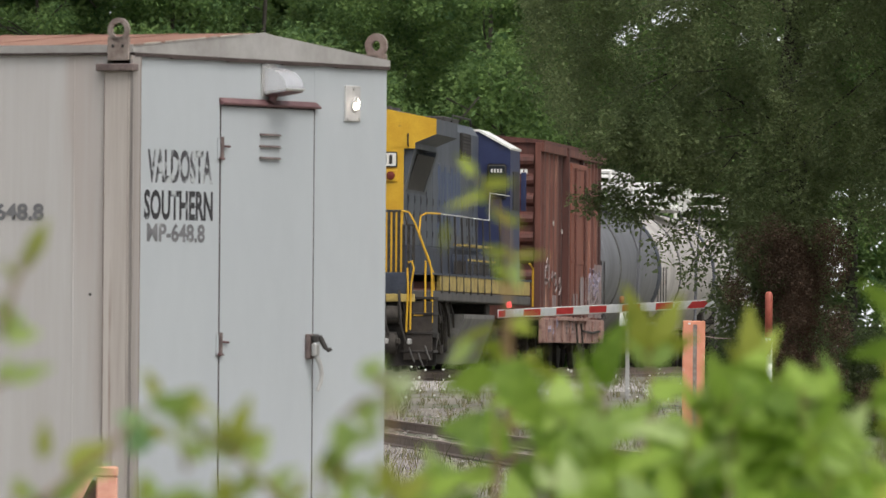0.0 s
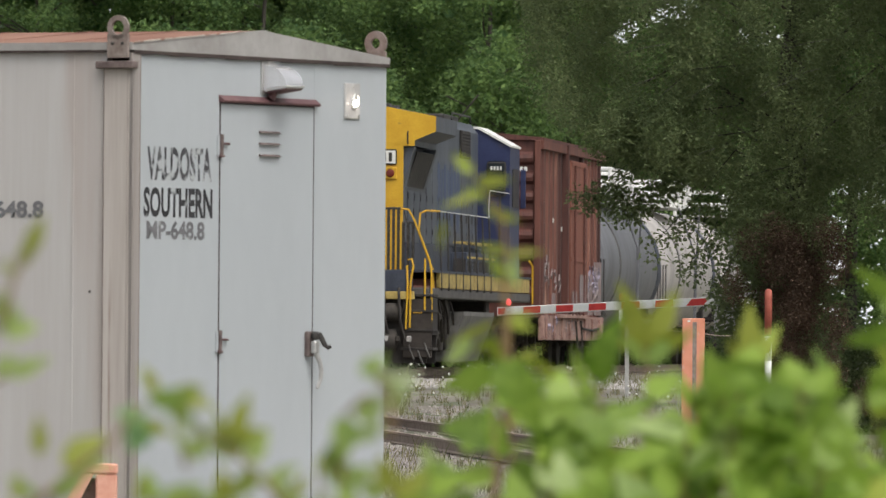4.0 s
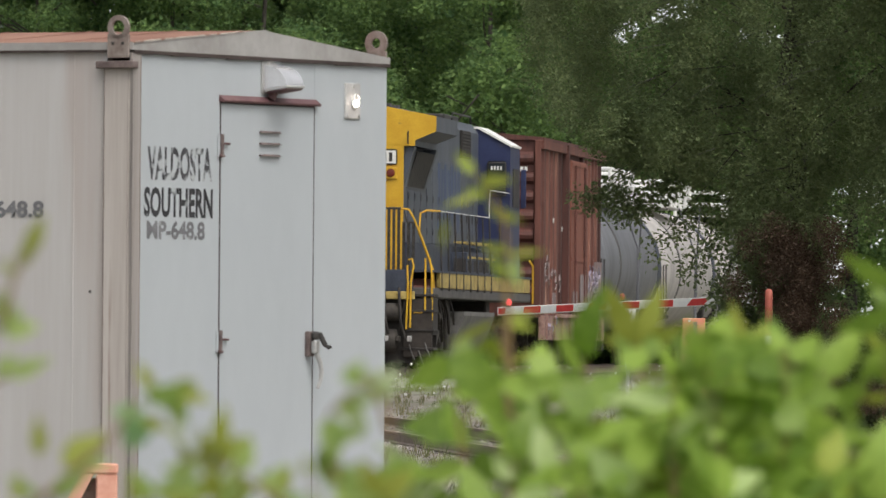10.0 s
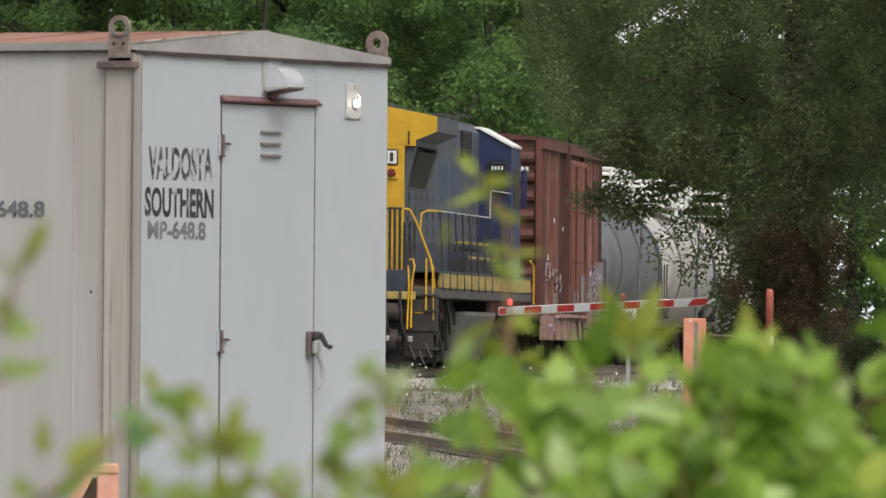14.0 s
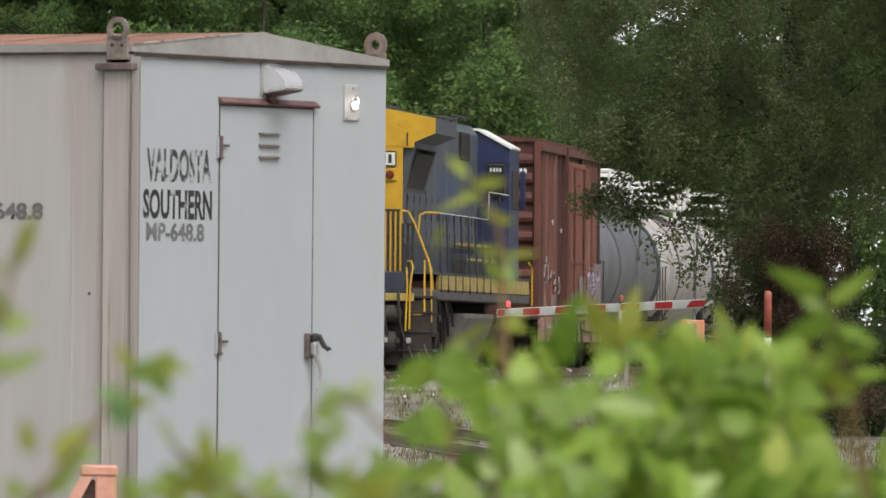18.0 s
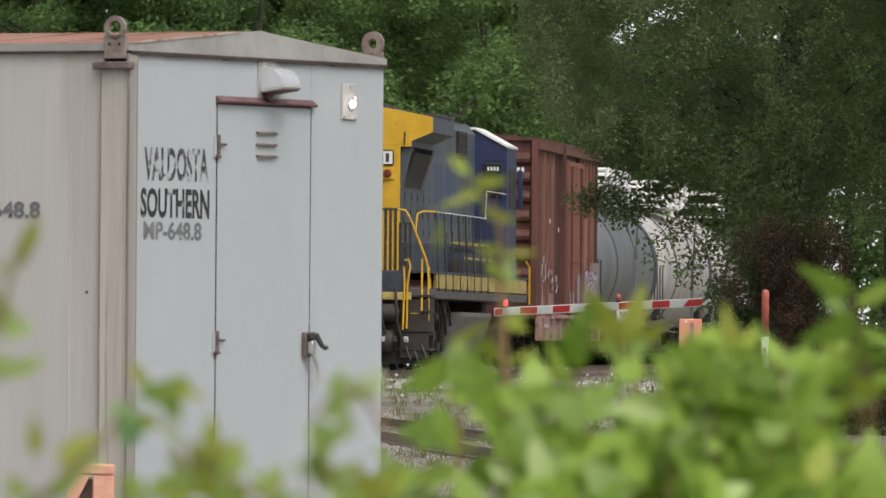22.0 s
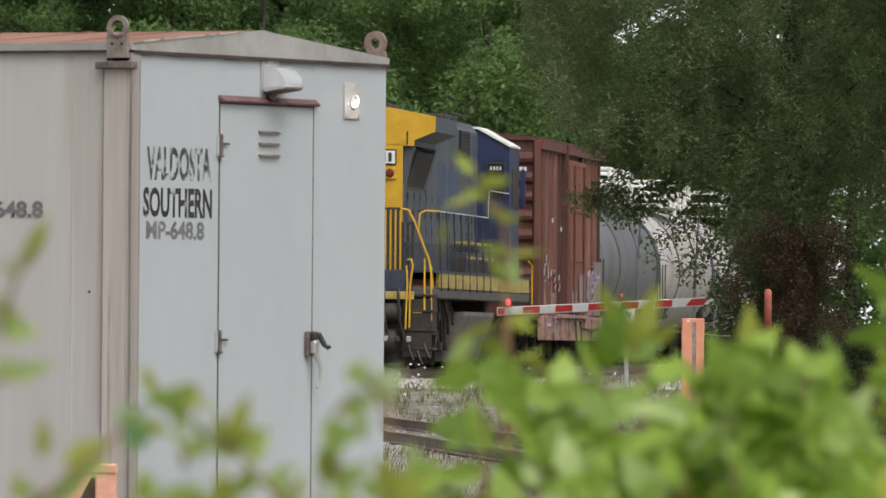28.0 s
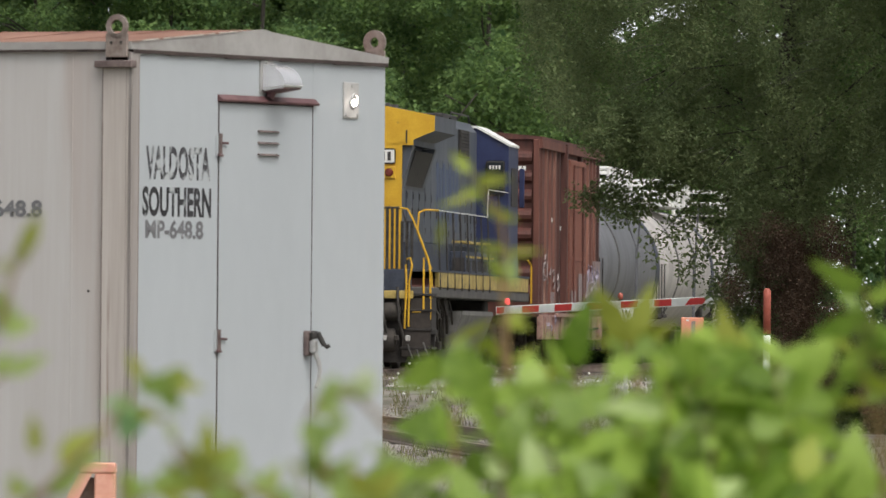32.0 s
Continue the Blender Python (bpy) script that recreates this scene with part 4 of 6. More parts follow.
    for y, z in ((4.62, 2.75), (2.65, 2.9)):
        part("lading_tag", box(1.605, 1.609, y, y + 0.28, z, z + 0.09), WHITE_PAINT, c)
    # patched grey paint low on the side
    for y0, y1, z0, z1 in ((11.0, 12.2, 1.08, 1.95), (12.6, 14.4, 1.08, 2.2), (2.6, 3.4, 1.08, 1.5)):
        part("paint_patch", box(1.606, 1.612, y0, y1, z0, z1), BOX_PATCH, c, "patch of grey paint")
    for y0, y1, z0, z1 in ((5.9, 7.0, 1.12, 1.55), (7.6, 9.0, 1.12, 1.9)):
        part("paint_patch", box(1.736, 1.742, y0, y1, z0, z1), BOX_PATCH, d, "patch of grey paint")
    # black strip that draws the shade between the near post and the door
    part("door_gap_shade", box(1.565, 1.60, 5.5, 5.6, 1.05, 4.3), SOOT, c)
    # ladder and stirrup at the near corner
    for k in range(7):
        part("ladder_rung", tube([(1.62, 0.15, 1.2 + 0.42 * k), (1.64, 0.55, 1.2 + 0.42 * k)], 0.014, 6), BOX_RED, c)
    # spray-painted scrawls
    rng = random.Random(8)
    for y0, z0, many, stuff in ((0.9, 1.6, 9, GRAFFITI), (11.0, 1.2, 14, GRAFFITI), (11.2, 1.5, 26, GRAFFITI_BLUE), (2.2, 1.4, 6, GRAFFITI), (0.8, 0.7, 10, GRAFFITI_BLUE), (5.0, 0.65, 8, GRAFFITI)):
        for k in range(many):
            y, z = y0 + rng.uniform(0, 2.6), z0 + rng.uniform(0, 0.45 if z0 > 1 else 0.25)
            bend, tall = rng.uniform(-0.3, 0.3), rng.uniform(0.08, 0.26 if z0 > 1 else 0.15)
            out = 1.61 if z0 > 1 else 1.665
            part("scrawl", tube([(out, y, z), (out + 0.002, y + bend, z + tall * 0.5), (out, y + bend * 0.2, z + tall)], 0.016, 5), stuff, c)
    bogie(c, 2.2, 2, 1.2)
    bogie(c, 12.6, 2, 1.2)
    part("centre_sill", box(-0.3, 0.3, -0.6, 15.4, 0.75, 1.05), GRIME, c)


build_boxcar()


def build_tank_car(y, material, label):
    c = thing("tank_car", along(y), label, "tank car", "tank cars behind the boxcar")
    n = 10
    prof = [(1.0 - 0.8 * math.cos(math.pi / 2 * k / n), max(0.01, 1.50 * math.sin(math.pi / 2 * k / n))) for k in range(n + 1)]
    prof += [(15.0 + 0.8 * math.sin(math.pi / 2 * k / n), max(0.01, 1.50 * math.cos(math.pi / 2 * k / n))) for k in range(n + 1)]
    part("tank", lathe(prof, "y", 48), material, c, smooth=True).matrix_basis = pose(0, 0, 2.20)
    # near strap, and a wide dark band standing for shadow between cars
    for d in (4.2, 14.7):
        part("tank_band", lathe([(d, 1.49), (d, 1.515), (d + (0.9 if d > 9 else 0.26), 1.515), (d + (0.9 if d > 9 else 0.26), 1.49)], "y", 48), SLATE_BLUE if d > 9 else TANK_GREY, c).matrix_basis = pose(0, 0, 2.20)
    part("sill", box(-0.4, 0.4, -0.4, 16.4, 0.8, 1.1), GRIME, c)
    for d in (1.6, 14.4):
        part("saddle", box(-1.3, 1.3, d - 0.25, d + 0.25, 1.05, 1.6, 0.02), GRIME, c)
    for d in (0.2, 15.8):
        part("end_platform", box(-1.5, 1.5, d - 0.5, d + 0.5, 1.08, 1.16, 0.01), GRIME, c)
        rl = part("end_rail", tube([(1.45, d - 0.4, 1.16), (1.45, d - 0.4, 2.3), (1.45, d + 0.4, 2.3), (1.45, d + 0.4, 1.16)], 0.015, 6), DARK_IRON, c)
        part("crossrail", tube([(-1.4, d - 0.4, 2.0), (1.4, d - 0.4, 2.0)], 0.025, 6), DARK_IRON, rl)
    part("dome", lathe([(3.5, 0.6), (3.85, 0.58), (3.92, 0.45)], "z", 24), material, c, smooth=True).matrix_basis = pose(0, 8.0, 0)
    pf = part("top_platform", box(-1.2, 1.2, 5.0, 11.0, 3.70, 3.73), WHITE_PAINT, c, "white top walkway")
    for z in (4.0, 4.30):
        part("guard_rail", tube([(1.2, 5.0, z), (1.2, 11.0, z), (-1.2, 11.0, z), (-1.2, 5.0, z), (1.2, 5.0, z)], 0.045, 6), WHITE_PAINT, pf)
    for x, d in ((1.2, 5.0), (1.2, 6.5), (1.2, 8.0), (1.2, 9.5), (1.2, 11.0), (-1.2, 5.0), (0.0, 5.0), (-1.2, 11.0), (0.0, 11.0)):
        part("guard_post", tube([(x, d, 3.72), (x, d, 4.30)], 0.045, 6), WHITE_PAINT, pf)
    for x in (1.0, 1.5):
        part("ladder_stile", tube([(x + 0.2, 7.7, 3.72), (1.60, 7.7 + (x - 1.0) * 0.9, 2.6), (1.58, 7.7 + (x - 1.0) * 0.9, 1.0)], 0.02, 6), CAR_GREY, c)
    bogie(c, 2.0, 2, 1.2)
    bogie(c, 14.0, 2, 1.2)


build_tank_car(35.6, CAR_GREY, "grey tank car with a railed white top platform")
build_tank_car(52.8, CAR_CREAM, "pale cream tank car streaked with dust")
build_tank_car(70.0, CAR_CREAM, "pale cream tank car half hidden by leaves")


# ---- the crossing: gate, posts and signs ----
def build_gate():
    tip, root = Vector((0.893, 166.5, 2.001)), Vector((4.25, 162.4, 2.174))
    way = (root - tip).normalized()
    reach = (root - tip).length
    m = Matrix.Translation((root.x + way.x * 0.5, root.y + way.y * 0.5, bank(162)))
    g = thing("crossing_gate", m, "lowered railway crossing gate with a red and white arm", "gate")
    off = Vector(m.translation)
    turn = way.to_track_quat("X", "Z").to_matrix().to_4x4()
    arm = part("arm", box(0, reach + 0.9, -0.02, 0.02, -0.068, 0.068, 0.006), SIGN_WHITE, g, "red and white striped arm")
    arm.matrix_basis = Matrix.Translation(tip - off) @ turn
    slant = 0.006
    for k in range(9):
        a = 0.03 if k == 0 else 0.67 + 0.82 * (k - 1)
        w = 0.18 if k == 0 else 0.42
        if a + w > reach + 0.8:
            break
        lean = slant if k < 6 else 0.07
        part("stripe", prism([(a - lean, -0.052), (a + w - lean, -0.052), (a + w + lean, 0.052), (a + lean, 0.052)], -0.0235, 0.0235), GATE_RED, arm)
    for k, (d, shine) in enumerate(((0.27, RED_LAMP), (3.10, POST_RED))):
        la = part("arm_lamp", box(d - 0.03, d + 0.03, -0.03, 0.03, 0.062, 0.085), DARK_IRON, arm)
        part("lens", lathe([(0.0, 0.028), (0.03, 0.042), (0.07, 0.043), (0.10, 0.032), (0.11, 0.01)], "z", 16), shine, la, "lit red lamp" if k < 1 else "", True).matrix_basis = pose(d, 0, 0.085)
    part("mast", tube([(0, 0.35, 0), (0, 0.35, 3.2)], 0.06, 12), STEEL, g)
    part("mechanism", box(-0.28, 0.28, 0.05, 0.6, 1.55, 2.35, 0.03), STEEL, g, "grey gate machine case")
    part("counterweight", box(0.30, 0.62, -0.05, 0.12, 1.95, 2.25, 0.02), STEEL, g)


build_gate()


def at(x, y):
    return pose(x, y, bank(y))


def build_posts():
    p = thing("marker_post", at(4.748, 150), "upright marker post, faded red above white", "post")
    part("shaft", lathe([(0, 0.052), (1.14, 0.052)], "z", 16), SIGN_WHITE, p, smooth=True)
    part("sleeve", lathe([(0.0, 0.056), (0.62, 0.056), (0.655, 0.045), (0.672, 0.015)], "z", 16), POST_RED, p, "faded red sleeve", True).matrix_basis = pose(0, 0, 1.52)
    part("shaft", lathe([(1.14, 0.052), (1.5, 0.052)], "z", 16), SIGN_WHITE, p, smooth=True)
    part("decal", box(-0.022, 0.018, -0.056, -0.05, 1.28, 1.34), DARK_IRON, p)
    o = thing("orange_marker", at(3.657, 150), "faded orange box-shaped marker with a grey strip", "marker")
    part("body", box(-0.165, 0.165, -0.10, 0.10, 0, 1.755, 0.012), ORANGE, o)
    part("strip", box(-0.015, 0.045, -0.106, -0.098, 0, 1.70), RUSTY_STEEL, o, "grey strip")
    part("cap_slot", box(-0.09, -0.05, -0.108, -0.098, 1.70, 1.725), WHITE_PAINT, o)
    for z, x0, x1 in ((1.64, -0.30, -0.165), (1.56, -0.36, -0.165), (1.50, 0.165, 0.55)):
        part("wire", tube([(x0, 0, z + 0.03), ((x0 + x1) / 2, 0, z), (x1, 0, z)], 0.007, 6), RUSTY_STEEL, o)
    w = thing("whistle_post", at(3.13, 174.5), "white whistle board lettered W on a thin steel post", "sign")
    top = bank(174.5)
    part("post", box(-0.035, 0.035, -0.02, 0.02, 0, 1.83 - top + 0.02, 0.004), STEEL, w)
    bd = part("board", box(-0.135, 0.135, -0.032, -0.022, 1.83 - top, 2.108 - top, 0.004), SIGN_WHITE, w, "white square board")
    words("W", 0.16, 0.16, INK, bd, pose(-0.08, -0.0345, 1.895 - top))
    n = thing("orange_stand", pose(-1.480, 44.0, -0.06) @ Matrix.Diagonal((1, 1, 0.965, 1)), "weathered orange hollow post standing before the shelter", "post")
    part("leg", prism([(-0.585, 0), (-0.515, 0), (-0.008, 1.018), (-0.062, 1.018)], -0.05, 0.05), FADED_PINK, n)
    part("leg", box(0.002, 0.093, -0.05, 0.05, 0, 1.018, 0.006), FADED_PINK, n)
    part("crosspiece", box(-0.062, 0.095, -0.055, 0.055, 1.018, 1.066, 0.008), FADED_PINK, n)
    # darker sheet in place of the hollow's shaded inside
    part("backing", prism([(-0.50, 0.0), (0.02, 0.0), (0.02, 1.0), (-0.03, 1.0)], 0.03, 0.05), RUSTY_STEEL, n)


build_posts()


# ---- a passing car ----
def side_panel(outline, y0, y1, narrow, low, high):
    """An outline drawn out across the car, its upper part leaning inwards."""
    b = prism(outline, y0, y1)
    mid = (y0 + y1) / 2
    for v in b.verts:
        if v.co.z > low:
            v.co.y = mid + (v.co.y - mid) * (1 - narrow * min(1, (v.co.z - low) / (high - low)))
    return b


def build_passing_car():
    c = thing("car", pose(-160, 36.0, -0.12), "pale silver-blue saloon car driving past on the road", "car")
    arch = [(a * 0.36, b * 0.36) for a, b in ((-1, 0), (-0.87, 0.5), (-0.5, 0.87), (0, 1), (0.5, 0.87), (0.87, 0.5), (1, 0))]
    low = [(-2.38, 0.30)] + [(-1.45 + x, 0.32 + z) for x, z in arch] + [(1.40 + x, 0.32 + z) for x, z in arch] + [(2.36, 0.30), (2.42, 0.62), (2.38, 0.95), (2.10, 1.10), (1.25, 1.20), (-1.55, 1.13), (-2.25, 1.13), (-2.42, 0.95), (-2.44, 0.50)]
    b = side_panel(low, -0.90, 0.90, 0.10, 0.60, 1.2)
    bmesh.ops.bevel(b, geom=[e for e in b.edges if abs(e.verts[0].co.y - e.verts[1].co.y) < 0.01], offset=0.03, segments=2, affect="EDGES")
    body = part("body", b, CAR_PAINT, c)
    for y in (-0.905, 0.875):
        part("belt_trim", box(-1.9, 1.15, y + 0.075 * (1 if y < 0 else -0.6), y + 0.095 * (1 if y < 0 else -0.4), 1.125, 1.146), ALUMINIUM, c)
    cabin = [(1.22, 1.05), (0.42, 1.425), (0.05, 1.465), (-0.95, 1.465), (-1.35, 1.415), (-2.05, 1.08)]
    b = side_panel(cabin, -0.80, 0.80, 0.24, 1.05, 1.47)
    bmesh.ops.bevel(b, geom=b.edges[:], offset=0.06, segments=3, affect="EDGES")
    part("cabin", b, CAR_PAINT, c)
    for s in (-1, 1):
        def at_side(x, z, out=0.006):
            return (x, s * (0.80 * (1 - 0.24 * (z - 1.05) / 0.42) + out), z)
        for name, corners in (("front_window", ((0.90, 1.145), (0.36, 1.35), (-0.30, 1.365), (-0.30, 1.145))), ("rear_window", ((-0.38, 1.145), (-0.38, 1.365), (-1.15, 1.35), (-1.60, 1.18), (-1.60, 1.145)))):
            b = bmesh.new()
            near = [b.verts.new(at_side(x, z)) for x, z in corners]
            far = [b.verts.new(at_side(x, z, -0.012)) for x, z in corners]
            b.faces.new(near)
            b.faces.new(far[::-1])
            for i in range(len(near)):
                j = (i + 1) % len(near)
                b.faces.new((near[j], near[i], far[i], far[j]))
            bmesh.ops.recalc_face_normals(b, faces=b.faces[:])
            part(name, b, GLASS, c)
        part("roof_trim", tube([at_side(x, z, 0.008) for x, z in ((1.02, 1.115), (0.36, 1.37), (0.0, 1.385), (-0.95, 1.385), (-1.25, 1.36), (-1.75, 1.15))], 0.011, 6), ALUMINIUM, c)
        part("door_mirror", box(0.72, 0.84, s * 0.93 - 0.07, s * 0.93 + 0.07, 1.13, 1.24, 0.03), CAR_PAINT, c)
        part("headlight", box(2.20, 2.40, s * 0.66 - 0.17, s * 0.66 + 0.17, 0.62, 0.74, 0.03), LAMP_LENS, c, "clear headlight")
        part("tail_light", box(-2.45, -2.28, s * 0.68 - 0.15, s * 0.68 + 0.15, 0.72, 0.86, 0.02), DARK_LENS, c, "red tail light")
        for z, x0, x1 in ((0.80, 0.10, 0.26), (0.80, -1.02, -0.86)):
            part("door_handle", box(x0, x1, s * 0.885 - 0.02, s * 0.885 + 0.02, z, z + 0.03, 0.006), ALUMINIUM, c)
    windscreen = ((0.50, 1.395, 0.60), (0.98, 1.175, 0.68))
    rear_glass = ((-1.42, 1.395, 0.58), (-1.92, 1.15, 0.70))
    for name, (upper, lower), up in (("windscreen", windscreen, 1), ("rear_glass", rear_glass, -1)):
        b = bmesh.new()
        lift = Vector((0.006 * up, 0, 0.014))
        top = [Vector((upper[0], k * upper[2], upper[1])) for k in (-1, 1)] + [Vector((lower[0], k * lower[2], lower[1])) for k in (1, -1)]
        near = [b.verts.new(p + lift) for p in top]
        far = [b.verts.new(p - lift) for p in top]
        b.faces.new(near)
        b.faces.new(far[::-1])
        for i in range(4):
            b.faces.new((near[(i + 1) % 4], near[i], far[i], far[(i + 1) % 4]))
        bmesh.ops.recalc_face_normals(b, faces=b.faces[:])
        part(name, b, GLASS, c)
    part("front_bumper", box(2.28, 2.47, -0.80, 0.80, 0.30, 0.54, 0.05), CAR_PAINT, c)
    part("rear_bumper", box(-2.48, -2.30, -0.80, 0.80, 0.32, 0.58, 0.05), CAR_PAINT, c)
    wheels = []
    for x in (-1.45, 1.40):
        for s in (-1, 1):
            w = part("wheel", lathe([(-0.09, 0.06), (-0.09, 0.09), (0.09, 0.09), (0.09, 0.06)], "y", 16), DARK_IRON, c)
            part("tyre", lathe([(-0.10, 0.21), (-0.11, 0.24), (-0.10, 0.305), (-0.07, 0.32), (0.07, 0.32), (0.10, 0.305), (0.11, 0.24), (0.10, 0.21), (-0.10, 0.21)], "y", 28), TYRE, w)
            part("rim", lathe([(-0.105, 0.03), (-0.085, 0.08), (-0.07, 0.16), (-0.095, 0.215), (0.09, 0.215), (0.08, 0.03)], "y", 20), STEEL, w)
            w.matrix_basis = pose(x, s * 0.80, 0.32)
            wheels.append(w)
    return c, wheels


PASSING_CAR, CAR_WHEELS = build_passing_car()


# ---- trees ----
def crown_clumps(rng, cx, cy, z0, z1, rx, ry, many, low=0.55):
    """Clumps over the shell of an uneven crown."""
    out = []
    for k in range(many):
        a, h = rng.gauss(-math.pi / 2, 1.35), rng.uniform(0, 1)
        girth = (math.sin(math.pi * min(1, h * 0.9 + 0.12)) ** 0.6) * rng.uniform(0.45, 1.05)
        px, py, pz = cx + rx * girth * math.cos(a), cy + ry * girth * math.sin(a), z0 + (z1 - z0) * h
        # each bough's foliage is a tuft of smaller, flattened pads
        for q in range(3):
            s = rng.uniform(0.38, 0.85)
            out.append((px + rng.gauss(0, 0.40), py + rng.gauss(0, 0.40), pz + rng.gauss(0, 0.30), s, s, s * 0.6, s * s))
    return out


def tree(x, y, height, spread, foot, leaves, size, material, label, seed, many=70, girth=0.22, category="tree"):
    rng = random.Random(seed)
    z = bank(y)
    t = thing("tree", pose(x, y, z), label, category, "trees behind the tracks")
    lean = rng.uniform(-0.4, 0.4)
    tr = part("trunk", tube([(0, 0, -0.1), (lean * 0.3, 0, height * 0.3), (lean, 0.2, height * 0.6), (lean * 1.3, 0.1, height * 0.93)], girth, 10, girth * 0.2), BARK, t)
    for k in range(9):
        a, h = rng.uniform(0, 6.28), rng.uniform(0.22, 0.8) * height
        r = spread * rng.uniform(0.5, 0.9)
        part("limb", tube([(lean * h / height, 0, h), (r * 0.5 * math.cos(a), r * 0.5 * math.sin(a), h + 0.5), (r * math.cos(a), r * math.sin(a), h + rng.uniform(0.6, 1.6))], girth * 0.25, 6, 0.02), BARK, tr)
    leaf_cloud("crown", crown_clumps(rng, lean, 0, foot, height, spread, spread, many), leaves, size, material, t, seed)
    return t


def build_woods():
    rng = random.Random(21)
    for k in range(9):
        x = -15.5 + 2.75 * k + rng.uniform(-0.6, 0.6)
        tree(x, 262 + rng.uniform(-6, 6), rng.uniform(14, 17) if x < 4.5 else 8.2, rng.uniform(3.0, 3.8) if x < 4.5 else 2.6, 0.6, 46000, 0.115 if x < -2.5 else 0.135, LEAF_FAR, "tall leafy green tree in the wood behind the train", 100 + k, 78, 0.10)
    for x in (9.2, 11.6, 13.8):
        tree(x, 266 + rng.uniform(-4, 4), 17, 3.2, 5.6, 24000, 0.16, LEAF_FAR, "tall tree with a bare trunk at the end of the wood", int(x * 10), 80, 0.22)
    for k in range(7):
        x = -17 + 3.9 * k + rng.uniform(-1, 1)
        tree(x, 285 + rng.uniform(-6, 6), rng.uniform(17, 21) if x < 3 else 8.4, rng.uniform(3.8, 4.6), 0.5, 30000, 0.34, LEAF_FAR, "tall leafy green tree deep in the wood", 200 + k, 120, 0.16)
    for x in (8.6, 11.0, 13.4):
        tree(x, 278 + rng.uniform(-4, 4), 14, 2.6, 0.4, 24000 if x < 9 else 6000, 0.17, LEAF_FAR, "leafy green tree behind the crossing", 400 + int(x * 10), 90, 0.2)
    for k in range(10):
        x = -19 + 3.7 * k + rng.uniform(-1, 1)
        tree(x, 302 + rng.uniform(-4, 4), rng.uniform(19, 23) if not 3 < x < 9.5 else 8.6, rng.uniform(3.8, 4.6), 0.5 if x < 10 else 5.8, 24000, 0.42 if x > -3 else 0.52, LEAF_FAR, "tall leafy green tree at the back of the wood", 500 + k, 130, 0.16)
    for k in range(9):
        x = -9 + 2.6 * k + rng.uniform(-0.5, 0.5)
        if x < 2.5:
            tree(x, 243 + rng.uniform(-3, 3), rng.uniform(5.5, 8.5), rng.uniform(1.8, 2.4), 0.2, 11000, 0.14, LEAF_FAR, "young bushy green tree at the edge of the wood", 300 + k, 50, 0.1)


build_woods()


